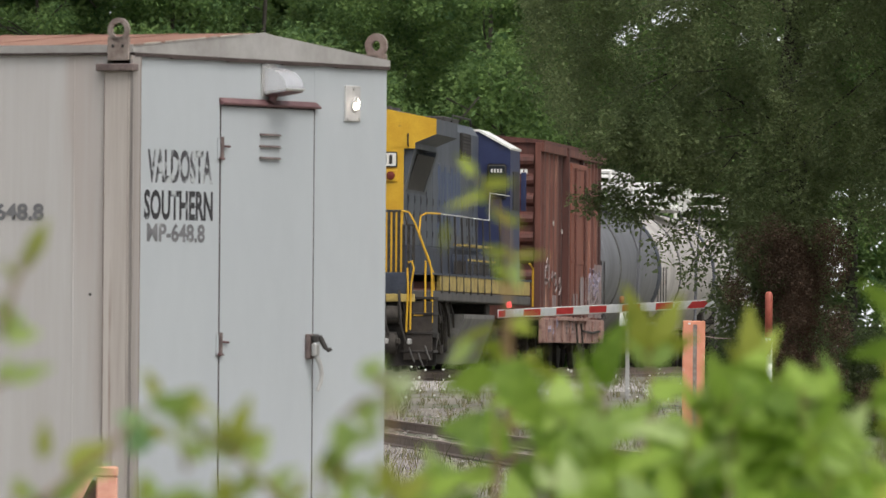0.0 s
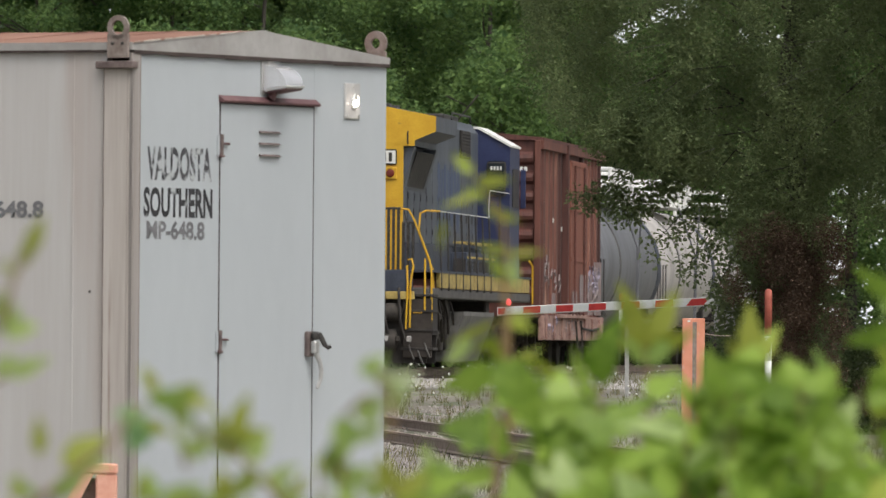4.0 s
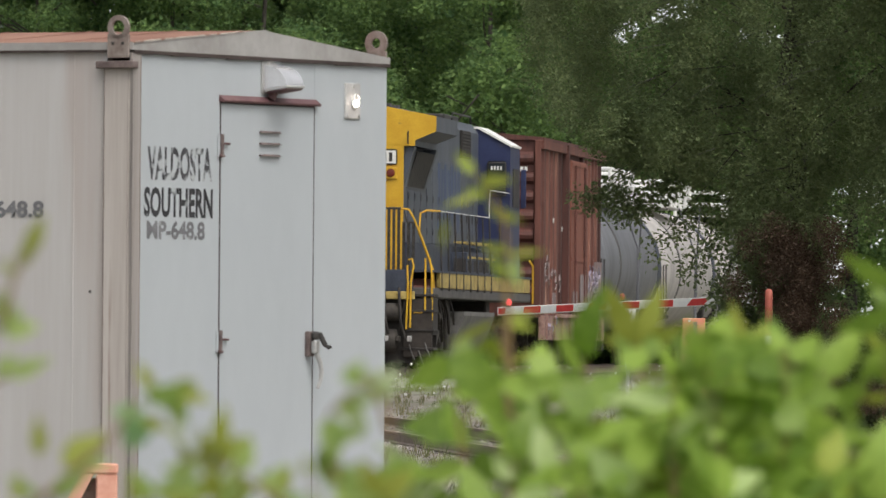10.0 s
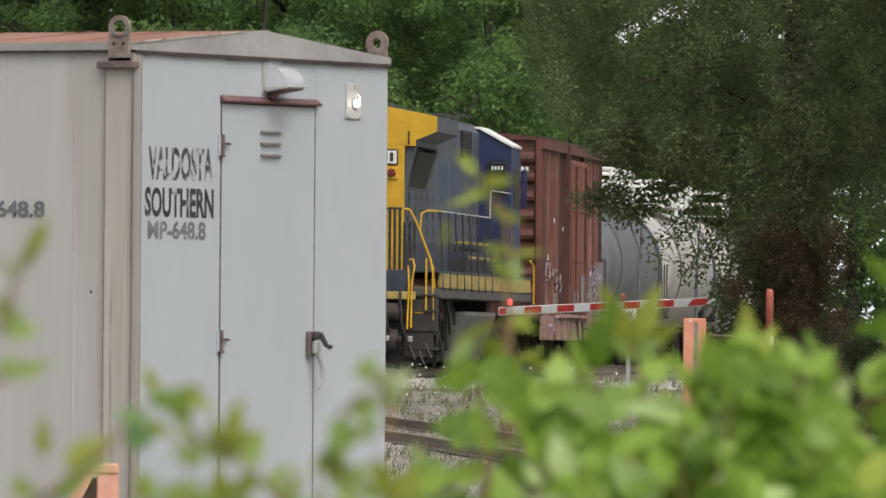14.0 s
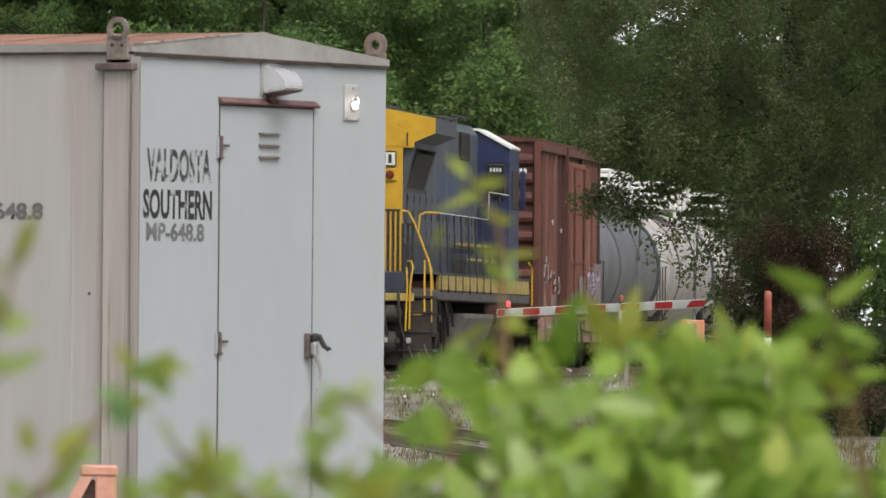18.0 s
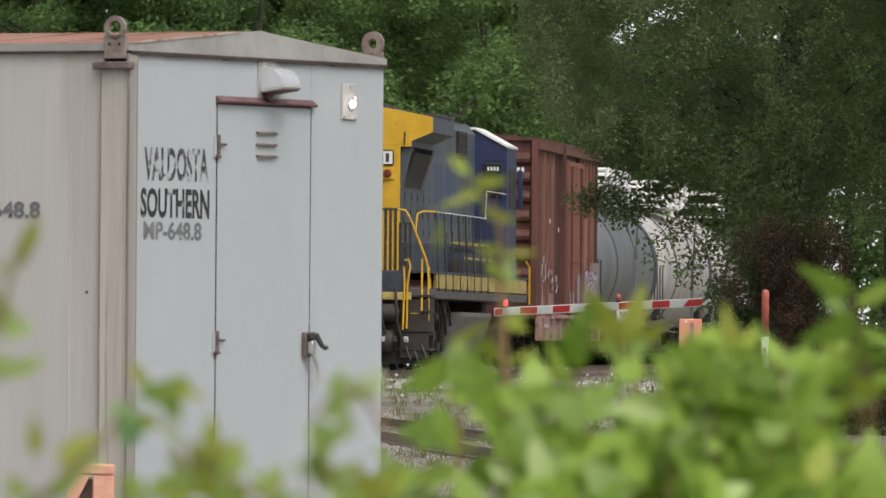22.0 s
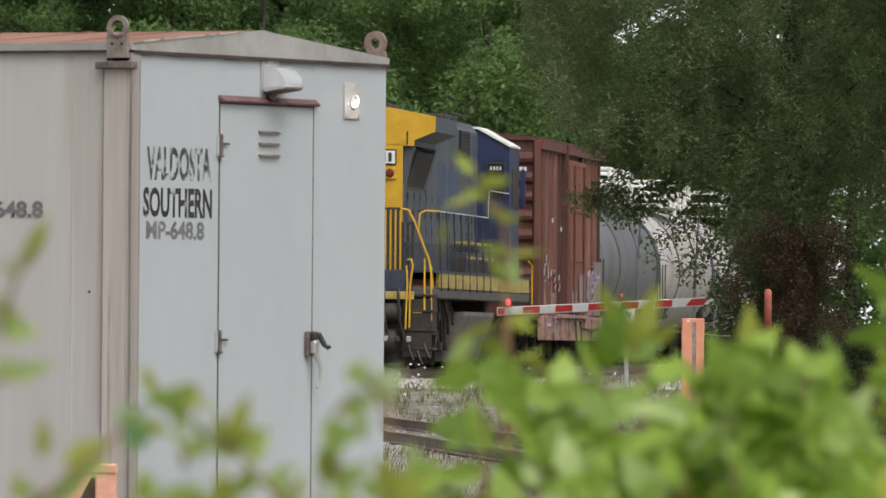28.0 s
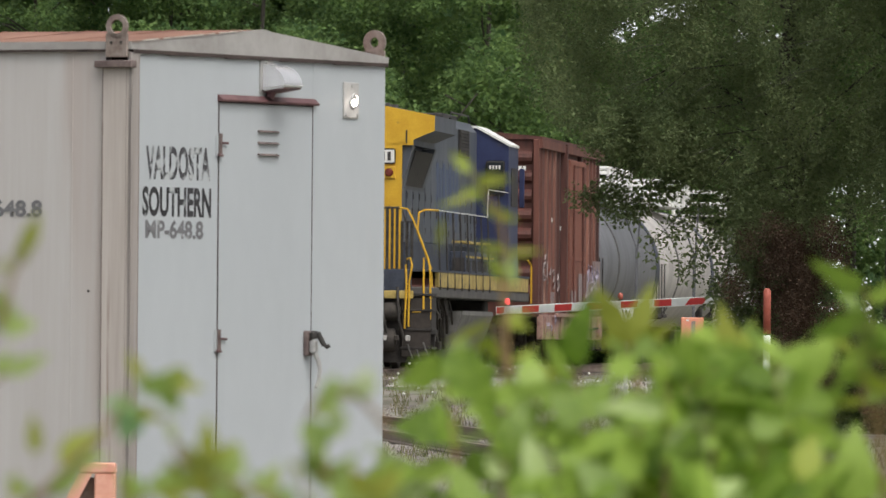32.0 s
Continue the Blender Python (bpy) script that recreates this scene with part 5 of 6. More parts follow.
def build_shade_tree():
    """The large dark tree by the crossing, its boughs sweeping down before the train."""
    rng = random.Random(5)
    y, z = 156.0, bank(156.0)
    t = thing("shade_tree", pose(5.4, y, z), "large dark shade tree with drooping boughs and sky gaps", "tree")
    tr = part("trunk", tube([(0, 0.9, -0.1), (-0.05, 0.9, 1.5), (0.1, 1.0, 3.2), (-0.2, 1.2, 5.5), (0.2, 1.0, 8.5), (0, 0.9, 11)], 0.22, 12, 0.05), BARK, t)
    clumps = []
    for k in range(34):
        h = 4.2 + 6.4 * (k / 34) + rng.uniform(-0.3, 0.3)
        a = rng.uniform(-0.4, 3.5)
        r = rng.uniform(2.2, 4.0) * (1.0 if h < 8 else 0.75)
        ex, ey = r * math.cos(a), 1.0 + r * 0.75 * math.sin(a)
        part("bough", tube([(0, 1.0, h - 0.6), (ex * 0.5, 0.5 + ey * 0.5, h + 0.45), (ex, ey, h - 0.14 * r)], 0.03, 6, 0.006), BARK, tr)

    def hem(x):
        """How low the hanging foliage reaches, by its place across the tree."""
        stops = ((-4.6, 5.6), (-3.5, 4.7), (-2.9, 4.2), (-2.3, 4.0), (-1.4, 3.75), (-1.0, 3.4), (-0.75, 2.7), (0.5, 2.9), (0.75, 3.25), (4.6, 3.4))
        for (p, u), (q, v) in zip(stops, stops[1:]):
            if x <= q:
                return u + (v - u) * (x - p) / (q - p)
        return 3.4

    # foliage hangs in short strings of small tufts
    made = 0
    while made < 600:
        px, top = rng.uniform(-4.1, 3.6), rng.uniform(2.4, 8.6)
        low = hem(px)
        if top < low + 0.1:
            continue
        if top > 5.4 and -2.8 < px < -1.7 and rng.random() < 0.45:
            continue
        made += 1
        py = rng.uniform(-2.6, 1.2)
        for q in range(rng.randrange(3, 6)):
            pz = top - 0.2 * q + rng.uniform(-0.08, 0.08)
            if pz < low:
                break
            s = rng.uniform(0.15, 0.32)
            clumps.append((px + rng.gauss(0, 0.10), py + rng.gauss(0, 0.1), pz, s, s, s * 1.15, s * s))
    leaf_cloud("crown", clumps, 240000, 0.052, LEAF_TREE, t, 9)
    # unseen foliage added above the view, to shade the tree's right side
    above = [(rng.uniform(0.7, 5.8), rng.uniform(-6.5, 2.0), rng.uniform(7.4, 9.4), 0.7, 0.7, 0.4, 1.0) for k in range(110)]
    leaf_cloud("upper_crown", above, 9500, 0.16, LEAF_TREE, t, 10)
    for k in range(12):
        x, z = rng.uniform(-3.0, 1.0), rng.uniform(4.1, 6.6)
        run, rise = rng.uniform(0.3, 0.8), rng.uniform(0.1, 0.4)
        part("twig", tube([(x, -2.55, z), (x + run * 0.5, -2.6, z + rise * 0.6), (x + run, -2.5, z + rise)], 0.002, 5, 0.0045), TREE_TWIG, tr)
    # drooping sprays that hang before the train and the gate
    for k, (ax, az, bx, bz) in enumerate(((-1.6, 4.6, -3.35, 3.55), (-1.4, 4.2, -2.9, 3.35), (-1.0, 4.0, -2.25, 2.85), (-0.9, 3.6, -1.7, 2.55), (-0.6, 3.1, -1.35, 2.15), (-1.7, 5.2, -3.0, 4.4))):
        yy = -0.8 - 0.15 * k
        part("bough", tube([(0, 0, az + 0.5), (ax, yy * 0.6, az + 0.3), ((ax + bx) / 2, yy, (az + bz) / 2 + 0.1), (bx, yy, bz)], 0.014, 6, 0.004), BARK, tr)
        cl = [(ax + (bx - ax) * f + rng.uniform(-0.12, 0.12), yy + rng.uniform(-0.2, 0.2), az + (bz - az) * f - 0.08 + rng.uniform(-0.15, 0.12), 0.26, 0.26, 0.22, 1.0) for f in [0.05 * i for i in range(21)]]
        leaf_cloud("spray", cl, 1900 if k in (0, 1, 5) else 750, 0.075, LEAF_TREE, t, 60 + k)["kind"] = "stuff"
    dead = [(rng.gauss(-0.10, 0.44), -2.0 + rng.uniform(-0.8, 0.7), rng.uniform(0.5, 3.1), 0.24, 0.3, 0.30, 1.0) for k in range(60)]
    leaf_cloud("dry_growth", dead, 52000, 0.032, LEAF_DEAD, t, 77)["label"] = "dry brown creeper round the trunk"
    low = [(rng.uniform(-1.2, 3.0), 1.2 + rng.uniform(-1.5, 1.5), rng.uniform(0.1, 1.5), 0.55, 0.55, 0.45, 1.0) for k in range(80)] + [(rng.uniform(-1.0, 0.5), rng.uniform(-0.5, 1.2), rng.uniform(1.6, 3.2), 0.4, 0.4, 0.4, 1.0) for k in range(26)]
    leaf_cloud("undergrowth", low, 44000, 0.08, LEAF_TREE, t, 78)


build_shade_tree()


# ---- the bush close to the camera; its branches are the pieces that the wind moves ----
def leaf_mesh(name, length, width, lobes=0.0, fold=0.35, droop=0.3):
    """A pointed oval leaf along y, folded on its midrib and drooping to its tip."""
    b = bmesh.new()
    n = 7
    left, mid, right = [], [], []
    for i in range(n + 1):
        f = i / n
        w = width * 0.5 * (math.sin(math.pi * f ** 0.72) ** 0.85 if 0 < f < 1 else 0.0) * (1.12 - 0.3 * f) * (1 + lobes * math.sin(f * 15))
        z = -droop * length * f * f
        w = max(w, 0.0006)
        mid.append(b.verts.new((0, f * length, z)))
        left.append(b.verts.new((-w, f * length + lobes * 0.004, z + fold * w)))
        right.append(b.verts.new((w, f * length + lobes * 0.004, z + fold * w)))
    for i in range(n):
        b.faces.new((left[i], mid[i], mid[i + 1], left[i + 1]))
        b.faces.new((mid[i], right[i], right[i + 1], mid[i + 1]))
    me = bpy.data.meshes.new(name)
    b.to_mesh(me)
    b.free()
    me.polygons.foreach_set("use_smooth", [True] * len(me.polygons))
    return me


def leaf_set(material, sizes, lobes=0.0):
    out = []
    for k, (ln, wd) in enumerate(sizes):
        me = leaf_mesh("leaf", ln, wd, lobes, 0.06 + 0.10 * (k % 3), 0.10 + 0.12 * (k % 4))
        me.materials.append(material)
        out.append(me)
    return out


BROAD = leaf_set(LEAF_NEAR, ((0.074, 0.046), (0.062, 0.042), (0.086, 0.050), (0.054, 0.040), (0.070, 0.034))) + leaf_set(LEAF_NEAR, ((0.070, 0.044), (0.056, 0.036)), 0.16)
PALE_SHEEN = leaf_set(LEAF_SHEEN, ((0.070, 0.042), (0.082, 0.046), (0.058, 0.038)))
SMALL = leaf_set(LEAF_NEAR, ((0.042, 0.024), (0.036, 0.022), (0.050, 0.027)))
SLIM = leaf_set(LEAF_YOUNG, ((0.050, 0.020), (0.042, 0.018), (0.056, 0.022)))
YOUNG = leaf_set(LEAF_YOUNG, ((0.062, 0.038), (0.052, 0.034)), 0.2)
DROOP = leaf_set(LEAF_NEAR, ((0.082, 0.034), (0.072, 0.030)), 0.12)
MOVES = []
WIND = {}


def shrub(x, y, label):
    return thing("shrub", pose(x, y, 0), label, "shrub", "bushes before the camera")


def branch(bush, foot, tip, leaves, pattern, wind, rng, stem=0.0035, material=None, spread=1.0, dense=0.55, share=1.0, fan=(), fan_size=1.15, tip_turn=30):
    """A branch from foot to tip (in world metres), with leaves along its upper part."""
    material = material or rng.choice((GREEN_STEM, TWIG))
    foot, tip = Vector(foot), Vector(tip)
    d = tip - foot
    bow = Vector((rng.uniform(-0.03, 0.03), rng.uniform(-0.03, 0.03), 0.02))
    pts = [d * f + bow * (4 * f * (1 - f)) for f in (0, 0.25, 0.5, 0.75, 1.0)]
    br = part("branch", tube(pts, stem, 6, stem * 0.4), material, bush)
    home = foot - bush.matrix_basis.translation
    br.matrix_basis = Matrix.Translation(home)
    for k in range(leaves):
        f = 1 - dense * k / max(1, leaves - 1)
        i = min(3, int(f * 4))
        p = pts[i].lerp(pts[i + 1], f * 4 - i)
        side = 1 if k % 2 else -1
        yaw = rng.uniform(-30, 30) if k == 0 else side * rng.uniform(20, 125)
        pick = pattern if pattern is not BROAD else rng.choices((BROAD, SMALL, PALE_SHEEN, YOUNG), (76, 14, 6, 4))[0]
        lf = part("leaf", pick[rng.randrange(len(pick))], None, br)
        facing = pose(0, 0, 0, rng.uniform(10, 100)) @ pose(0, 0, 0, rng.uniform(-35, 35), rng.uniform(-65, 65), yaw)
        size = rng.uniform(0.6, 1.12)
        if k < len(fan):
            facing, size = pose(0, 0, 0, 0, fan[k], 0) @ pose(0, 0, 0, 90 + rng.uniform(-25, 25)) @ pose(0, 0, 0, 0, rng.uniform(-tip_turn, tip_turn), 0), fan_size * rng.uniform(0.85, 1.1)
        lf.matrix_basis = Matrix.Translation(p + Vector((0, rng.uniform(-0.01, 0.01), 0))) @ facing @ Matrix.Scale(size, 4)
    MOVES.append((br, home, d.z, wind, share, rng.uniform(0, 6.28)))
    return br


FROND_LEAF = {"G": LEAF_FRONT, "Y": LEAF_SUNNY, "B": LEAF_BLUE, "O": LEAF_OLIVE, "P": LEAF_PALE, "N": LEAF_YOUNG}
FROND_MESH = {}


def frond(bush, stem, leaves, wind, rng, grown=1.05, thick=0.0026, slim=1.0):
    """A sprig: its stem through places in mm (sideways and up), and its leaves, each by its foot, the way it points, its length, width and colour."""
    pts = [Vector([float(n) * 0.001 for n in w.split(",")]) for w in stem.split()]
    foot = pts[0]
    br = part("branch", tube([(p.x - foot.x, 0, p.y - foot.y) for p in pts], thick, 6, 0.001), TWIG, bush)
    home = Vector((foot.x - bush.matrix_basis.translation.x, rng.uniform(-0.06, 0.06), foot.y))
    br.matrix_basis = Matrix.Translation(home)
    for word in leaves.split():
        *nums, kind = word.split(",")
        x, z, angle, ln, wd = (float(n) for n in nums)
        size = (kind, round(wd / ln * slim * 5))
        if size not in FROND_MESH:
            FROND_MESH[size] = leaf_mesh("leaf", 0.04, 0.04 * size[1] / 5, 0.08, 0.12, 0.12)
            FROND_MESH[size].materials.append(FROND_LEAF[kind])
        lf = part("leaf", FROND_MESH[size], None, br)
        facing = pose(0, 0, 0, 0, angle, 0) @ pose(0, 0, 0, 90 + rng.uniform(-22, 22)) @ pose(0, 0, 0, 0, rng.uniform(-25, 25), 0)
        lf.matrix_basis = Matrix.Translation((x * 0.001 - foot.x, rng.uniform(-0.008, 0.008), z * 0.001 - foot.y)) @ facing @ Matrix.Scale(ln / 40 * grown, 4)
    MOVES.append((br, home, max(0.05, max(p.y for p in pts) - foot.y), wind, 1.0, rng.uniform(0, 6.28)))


# How far the wind carries each kind of branch, in mm sideways and upwards, second by second.
def gusts(name, text):
    WIND[name] = [tuple(float(n) for n in w.split(",")) for w in text.split()]


gusts("crown", "0,75,-26 1,60,-22 2,75,-18 3,72,-28 6,60,0 7,58,12 8,0,4 9,0,-12 10,13,10 11,13,4 12,13,6 13,28,-4 14,55,-4 17,0,-8 18,-48,8 19,-30,6 20,-26,4 21,-16,8 22,0,-2 23,0,0 24,4,0 25,-38,14 28,80,-6 29,85,-24 30,0,-6 31,0,0 32,-13,0")
gusts("spray", "0,62,-30 1,62,-28 2,62,-26 3,64,-24 6,45,0 7,60,2 8,18,0 9,40,0 10,48,0 11,45,0 12,46,0 13,55,0 14,68,-4 17,48,0 18,-30,2 19,-20,4 20,22,2 21,-24,-14 22,0,-6 23,8,0 24,8,2 25,-8,4 28,58,-14 29,30,-12 30,-4,-6 31,-10,-8 32,15,-4")
gusts("flank", "0,40,0 1,36,0 2,38,0 3,44,-4 6,25,0 7,28,0 8,-20,8 9,-4,0 10,-8,4 11,0,0 12,4,0 13,0,0 14,24,0 17,-8,4 18,-24,6 19,-16,4 20,-14,0 21,-28,6 22,-10,0 23,-8,0 24,-4,0 25,-22,6 28,24,0 29,20,0 30,-12,0 31,-4,0 32,-16,4")
gusts("sprig", "0,12,-4 1,10,-4 2,10,-4 3,10,-6 6,0,4 7,-37,-4 8,-10,0 9,-6,0 10,-5,0 11,-3,0 12,-4,0 13,-7,2 14,-7,0 17,-30,-2 18,-24,0 19,-20,0 20,-10,2 21,-7,0 22,-16,0 23,-12,0 24,-16,0 25,-12,2 28,-7,-2 29,-50,-6 30,-12,0 31,-10,0 32,-12,0")
gusts("fern", "0,20,0 1,26,0 2,17,0 3,26,0 6,10,0 7,30,-4 8,-20,3 9,3,0 10,4,0 11,6,0 12,8,0 13,10,0 14,15,0 17,-7,0 18,-22,0 19,-14,0 20,-12,0 21,-26,4 22,-8,0 23,-5,0 24,-4,0 25,-17,0 28,8,0 29,13,0 30,-10,0 31,-6,0 32,-20,3")
gusts("twig", "0,4,0 1,2,1 2,5,0 3,3,0 6,0,0 7,3,-2 8,-3,0 9,0,0 10,1,0 11,2,0 12,0,0 13,1,0 14,3,0 17,-4,1 18,-6,0 19,-2,0 20,0,0 21,-3,0 22,0,0 23,0,0 24,2,0 25,-3,1 28,4,0 29,2,0 30,-2,0 31,0,0 32,-1,0")

gusts("sway", "0,6,1 1,5,1 2,6,0 3,6,1 6,2,0 7,5,-2 8,-6,2 9,0,0 10,0,0 11,1,0 12,0,0 13,2,0 14,4,0 17,-4,2 18,-16,6 19,-8,2 20,-4,1 21,-8,2 22,-2,0 23,-2,0 24,0,0 25,-6,2 28,4,0 29,4,0 30,-6,2 31,-3,0 32,-6,2")
gusts("lean", "0,12,0 1,12,0 2,13,0 3,14,0 6,6,0 7,8,0 8,-6,1 9,0,0 10,0,0 11,2,0 12,3,0 13,5,0 14,8,0 17,-6,0 18,-10,0 19,-8,0 20,-4,0 21,-10,1 22,-4,0 23,-2,0 24,0,0 25,-6,0 28,12,0 29,12,0 30,-6,0 31,-3,0 32,-8,0")


def build_bush():
    rng = random.Random(12)
    # the broad green crown, in tiers
    crown = shrub(0.36, 12.0, "bright green broad-leaved bush close by, swaying in wind")
    flank = shrub(0.02, 12.1, "low green leafy bush close by, swaying in wind")
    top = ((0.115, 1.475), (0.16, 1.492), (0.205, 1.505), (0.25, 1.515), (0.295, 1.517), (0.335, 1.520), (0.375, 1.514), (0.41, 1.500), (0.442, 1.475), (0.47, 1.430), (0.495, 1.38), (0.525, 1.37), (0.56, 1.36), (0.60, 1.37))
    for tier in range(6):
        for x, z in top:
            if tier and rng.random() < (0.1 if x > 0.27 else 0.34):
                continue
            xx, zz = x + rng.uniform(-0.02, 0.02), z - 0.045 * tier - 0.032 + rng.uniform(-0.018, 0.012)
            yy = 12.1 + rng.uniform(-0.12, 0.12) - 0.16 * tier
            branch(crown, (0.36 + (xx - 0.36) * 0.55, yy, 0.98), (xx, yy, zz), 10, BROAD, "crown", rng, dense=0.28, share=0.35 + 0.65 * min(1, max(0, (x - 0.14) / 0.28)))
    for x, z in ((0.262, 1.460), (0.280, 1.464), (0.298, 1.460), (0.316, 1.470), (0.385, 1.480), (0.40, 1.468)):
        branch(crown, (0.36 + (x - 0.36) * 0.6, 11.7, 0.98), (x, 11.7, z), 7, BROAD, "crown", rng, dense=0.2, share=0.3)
    for tier in range(4):
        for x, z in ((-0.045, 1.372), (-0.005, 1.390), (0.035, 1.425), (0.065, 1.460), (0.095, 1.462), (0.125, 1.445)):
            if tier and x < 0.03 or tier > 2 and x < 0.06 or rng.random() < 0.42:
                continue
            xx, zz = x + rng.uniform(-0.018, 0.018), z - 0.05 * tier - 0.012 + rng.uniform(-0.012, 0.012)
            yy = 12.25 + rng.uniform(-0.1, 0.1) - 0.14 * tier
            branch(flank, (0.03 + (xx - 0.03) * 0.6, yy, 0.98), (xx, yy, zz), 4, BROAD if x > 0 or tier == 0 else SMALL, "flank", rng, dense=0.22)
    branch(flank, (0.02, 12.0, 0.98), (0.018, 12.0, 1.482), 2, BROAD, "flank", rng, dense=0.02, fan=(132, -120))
    for x in (0.3, 0.36, 0.42):
        part("stem", tube([(x - 0.36, 0, 0), ((x - 0.36) * 0.7, 0, 0.6), ((x - 0.36), 0, 1.0)], 0.012, 8), TWIG, crown)
    part("stem", tube([(0, 0, 0), (0.01, 0, 0.6), (0, 0, 1.0)], 0.012, 8), TWIG, flank)
    # a spray of young leaves that leans in, on a thin brown twig
    spray = shrub(0.62, 12.0, "thin brown-stemmed sapling with young leaves, leaning in wind")
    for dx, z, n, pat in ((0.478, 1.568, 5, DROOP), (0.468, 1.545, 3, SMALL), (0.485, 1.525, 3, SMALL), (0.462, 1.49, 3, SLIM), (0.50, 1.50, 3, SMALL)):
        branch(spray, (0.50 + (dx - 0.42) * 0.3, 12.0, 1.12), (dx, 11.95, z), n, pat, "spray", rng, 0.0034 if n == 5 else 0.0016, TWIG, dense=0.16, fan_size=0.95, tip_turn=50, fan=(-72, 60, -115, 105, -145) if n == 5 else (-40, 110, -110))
    part("stem", tube([(0, 0, 0), (-0.06, 0, 0.6), (-0.11, 0, 1.14)], 0.007, 8, 0.0045), TWIG, spray)
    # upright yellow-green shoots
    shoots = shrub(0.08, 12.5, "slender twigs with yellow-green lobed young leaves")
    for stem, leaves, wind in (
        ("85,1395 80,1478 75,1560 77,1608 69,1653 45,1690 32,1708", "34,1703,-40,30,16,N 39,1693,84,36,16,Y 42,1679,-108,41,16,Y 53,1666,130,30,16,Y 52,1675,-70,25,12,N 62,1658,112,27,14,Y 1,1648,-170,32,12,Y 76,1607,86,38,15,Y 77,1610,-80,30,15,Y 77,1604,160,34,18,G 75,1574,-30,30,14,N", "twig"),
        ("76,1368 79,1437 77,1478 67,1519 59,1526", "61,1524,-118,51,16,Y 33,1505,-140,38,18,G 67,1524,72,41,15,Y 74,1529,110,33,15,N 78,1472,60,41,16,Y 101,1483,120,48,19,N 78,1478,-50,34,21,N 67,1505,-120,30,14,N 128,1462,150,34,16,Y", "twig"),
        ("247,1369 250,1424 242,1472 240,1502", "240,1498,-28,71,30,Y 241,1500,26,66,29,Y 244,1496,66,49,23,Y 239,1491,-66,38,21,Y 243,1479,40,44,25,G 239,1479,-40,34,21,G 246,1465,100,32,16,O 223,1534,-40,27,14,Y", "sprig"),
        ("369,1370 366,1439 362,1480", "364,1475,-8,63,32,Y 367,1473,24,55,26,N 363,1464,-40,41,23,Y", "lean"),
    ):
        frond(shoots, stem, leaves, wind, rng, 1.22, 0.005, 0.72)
    for x in (0.085, 0.247, 0.369):
        part("stem", tube([(0.0, 0, 0), ((x - 0.08) * 0.6, 0, 0.5), (x - 0.08, 0, 1.38)], 0.006, 6, 0.003), TWIG, shoots)
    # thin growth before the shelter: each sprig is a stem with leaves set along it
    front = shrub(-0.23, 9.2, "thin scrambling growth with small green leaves")
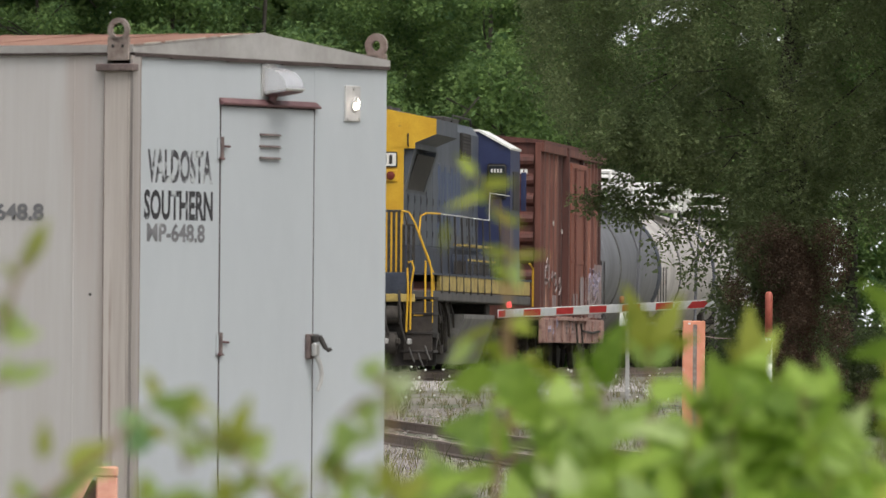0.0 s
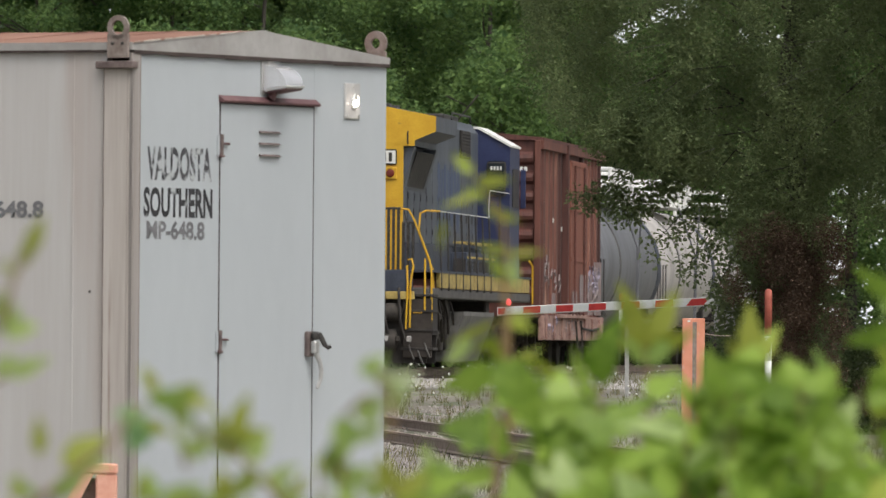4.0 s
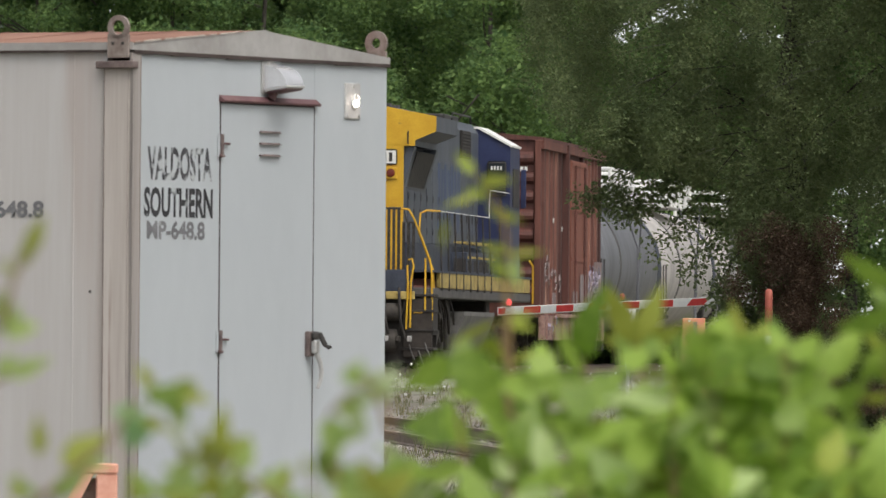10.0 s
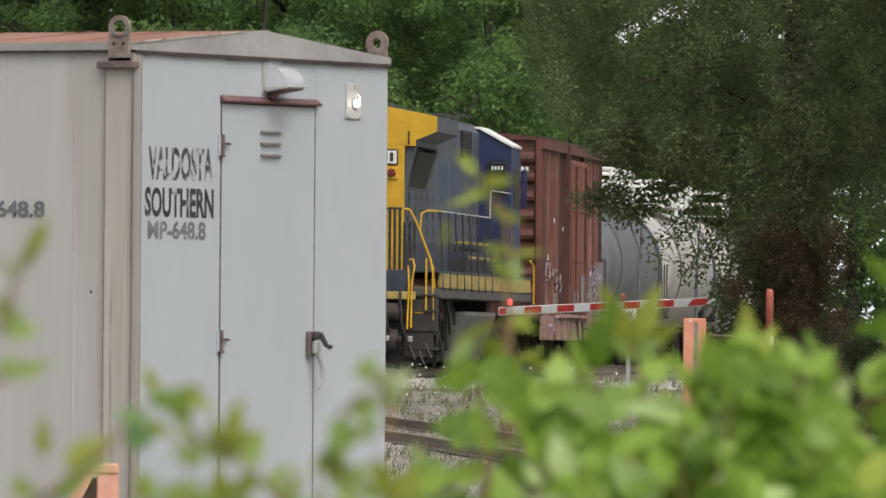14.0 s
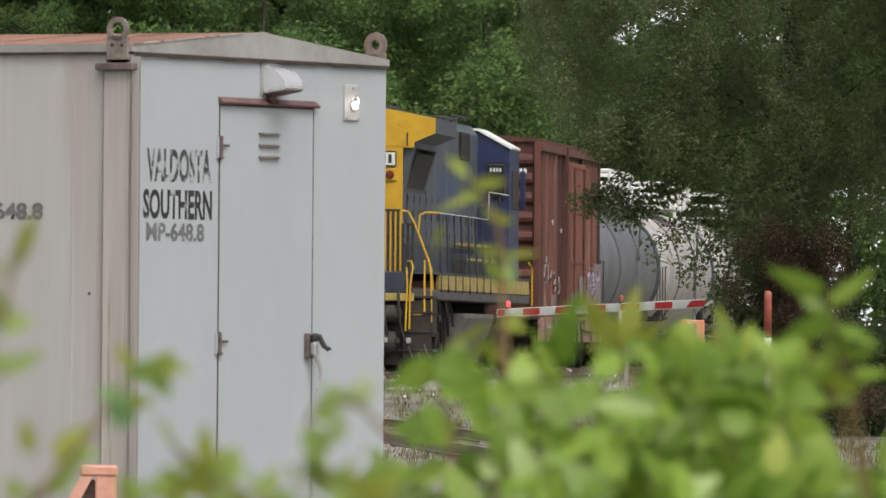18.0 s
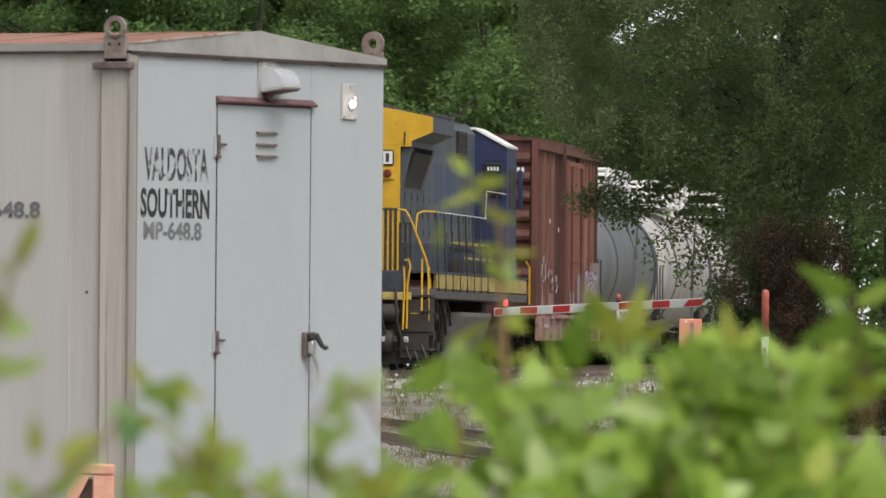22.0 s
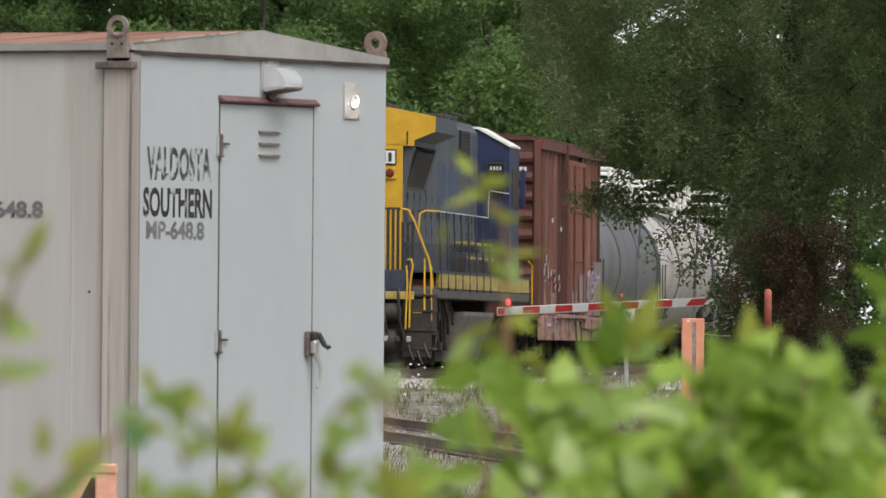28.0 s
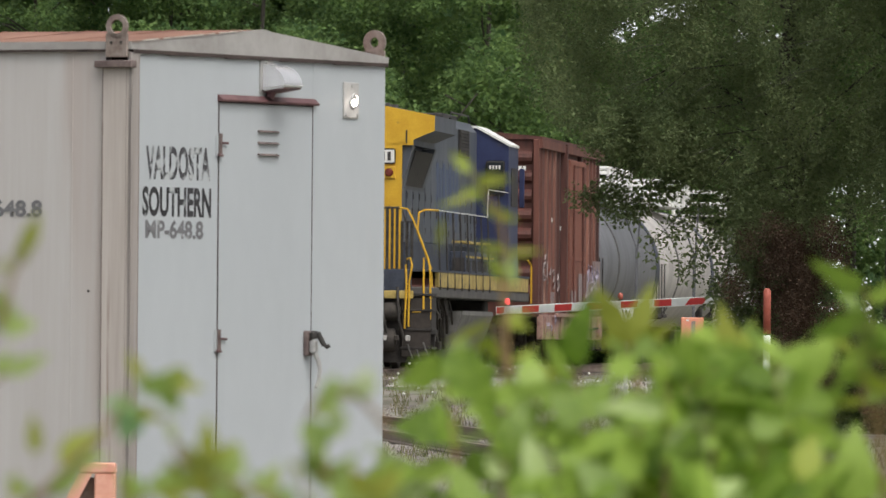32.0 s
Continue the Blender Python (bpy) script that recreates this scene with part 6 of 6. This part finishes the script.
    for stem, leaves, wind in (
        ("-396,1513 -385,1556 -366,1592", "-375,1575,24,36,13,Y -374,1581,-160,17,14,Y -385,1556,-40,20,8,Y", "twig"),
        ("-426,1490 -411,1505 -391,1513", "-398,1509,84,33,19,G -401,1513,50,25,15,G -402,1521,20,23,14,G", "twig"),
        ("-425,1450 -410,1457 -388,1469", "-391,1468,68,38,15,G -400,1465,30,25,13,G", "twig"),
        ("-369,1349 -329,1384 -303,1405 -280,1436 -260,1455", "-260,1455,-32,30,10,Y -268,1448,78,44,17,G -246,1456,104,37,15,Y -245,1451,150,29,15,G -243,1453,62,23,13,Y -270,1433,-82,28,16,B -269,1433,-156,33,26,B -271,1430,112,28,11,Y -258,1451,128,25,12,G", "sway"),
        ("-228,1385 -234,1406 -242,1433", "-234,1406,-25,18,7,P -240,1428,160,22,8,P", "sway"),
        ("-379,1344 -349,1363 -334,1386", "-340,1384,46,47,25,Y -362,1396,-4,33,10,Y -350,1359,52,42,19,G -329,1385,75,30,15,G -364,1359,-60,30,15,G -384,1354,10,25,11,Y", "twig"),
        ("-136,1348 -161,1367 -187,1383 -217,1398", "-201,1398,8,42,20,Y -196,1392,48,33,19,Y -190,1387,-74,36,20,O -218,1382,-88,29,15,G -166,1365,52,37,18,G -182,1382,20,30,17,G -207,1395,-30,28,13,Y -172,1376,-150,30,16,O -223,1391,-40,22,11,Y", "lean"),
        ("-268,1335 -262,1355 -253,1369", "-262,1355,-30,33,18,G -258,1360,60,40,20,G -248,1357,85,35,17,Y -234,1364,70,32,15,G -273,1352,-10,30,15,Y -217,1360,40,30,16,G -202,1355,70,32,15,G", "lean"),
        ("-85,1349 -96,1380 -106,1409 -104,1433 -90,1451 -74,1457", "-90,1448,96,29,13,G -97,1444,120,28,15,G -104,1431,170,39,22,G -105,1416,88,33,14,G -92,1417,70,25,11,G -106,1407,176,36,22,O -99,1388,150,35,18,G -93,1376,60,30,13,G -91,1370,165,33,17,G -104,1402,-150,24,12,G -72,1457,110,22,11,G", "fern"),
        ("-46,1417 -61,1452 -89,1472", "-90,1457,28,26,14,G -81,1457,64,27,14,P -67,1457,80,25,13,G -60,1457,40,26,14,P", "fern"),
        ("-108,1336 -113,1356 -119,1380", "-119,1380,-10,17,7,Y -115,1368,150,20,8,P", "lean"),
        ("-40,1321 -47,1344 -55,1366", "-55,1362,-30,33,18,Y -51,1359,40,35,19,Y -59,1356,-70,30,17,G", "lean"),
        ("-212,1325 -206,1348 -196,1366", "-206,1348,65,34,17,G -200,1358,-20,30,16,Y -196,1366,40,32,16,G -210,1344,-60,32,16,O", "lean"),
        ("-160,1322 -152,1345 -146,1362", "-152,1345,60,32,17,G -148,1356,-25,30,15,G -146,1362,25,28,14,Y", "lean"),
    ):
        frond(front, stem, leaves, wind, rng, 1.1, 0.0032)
    for x, z in ((-0.425, 1.45), (-0.37, 1.35), (-0.26, 1.34), (-0.13, 1.35), (-0.085, 1.35), (-0.05, 1.34)):
        part("stem", tube([((x + 0.23) * 0.2, 0, 0), ((x + 0.23) * 0.7, 0.02, 0.6), (x + 0.23, 0, z)], 0.005, 6, 0.003), TWIG, front)


build_bush()


def motions():
    """The wind: each branch leans about its foot, with a flutter of its own."""
    for br, home, tall, wind, share, phase in MOVES:
        rows = []
        for t, dx, dz in WIND[wind]:
            own = (2.0 * math.sin(t * 2.3 + phase) + 1.2 * math.sin(t * 5.1 + 2 * phase)) * min(1.0, tall / 0.4)
            lean = math.degrees(math.atan2((dx * share + own) * 0.001, tall))
            nod = 0.5 * math.sin(t * 3.1 + phase)
            rows.append((t, pose(home.x, home.y, home.z + dz * 0.001, nod, lean, 0)))
        walk(br, rows)

    # the car drives through at 21 m/s; its wheels turn as far as they roll in view
    speed, here = 21.0, 23.32
    walk(PASSING_CAR, [(t, pose((t - here) * speed + 0.9, 36.0, -0.12)) for t in (0.0, 20.0, 23.0, 23.35, 24.0, 32.0)])
    turning = [(0.0, 0.0)] + [(22.9 + 0.03333333 * k, 80.0 * k) for k in range(28)]
    turning.append((32.0, turning[-1][1]))
    for w in CAR_WHEELS:
        home = w.matrix_basis.translation.copy()
        walk(w, [(t, Matrix.Translation(home) @ pose(0, 0, 0, 0, a, 0)) for t, a in turning])


motions()
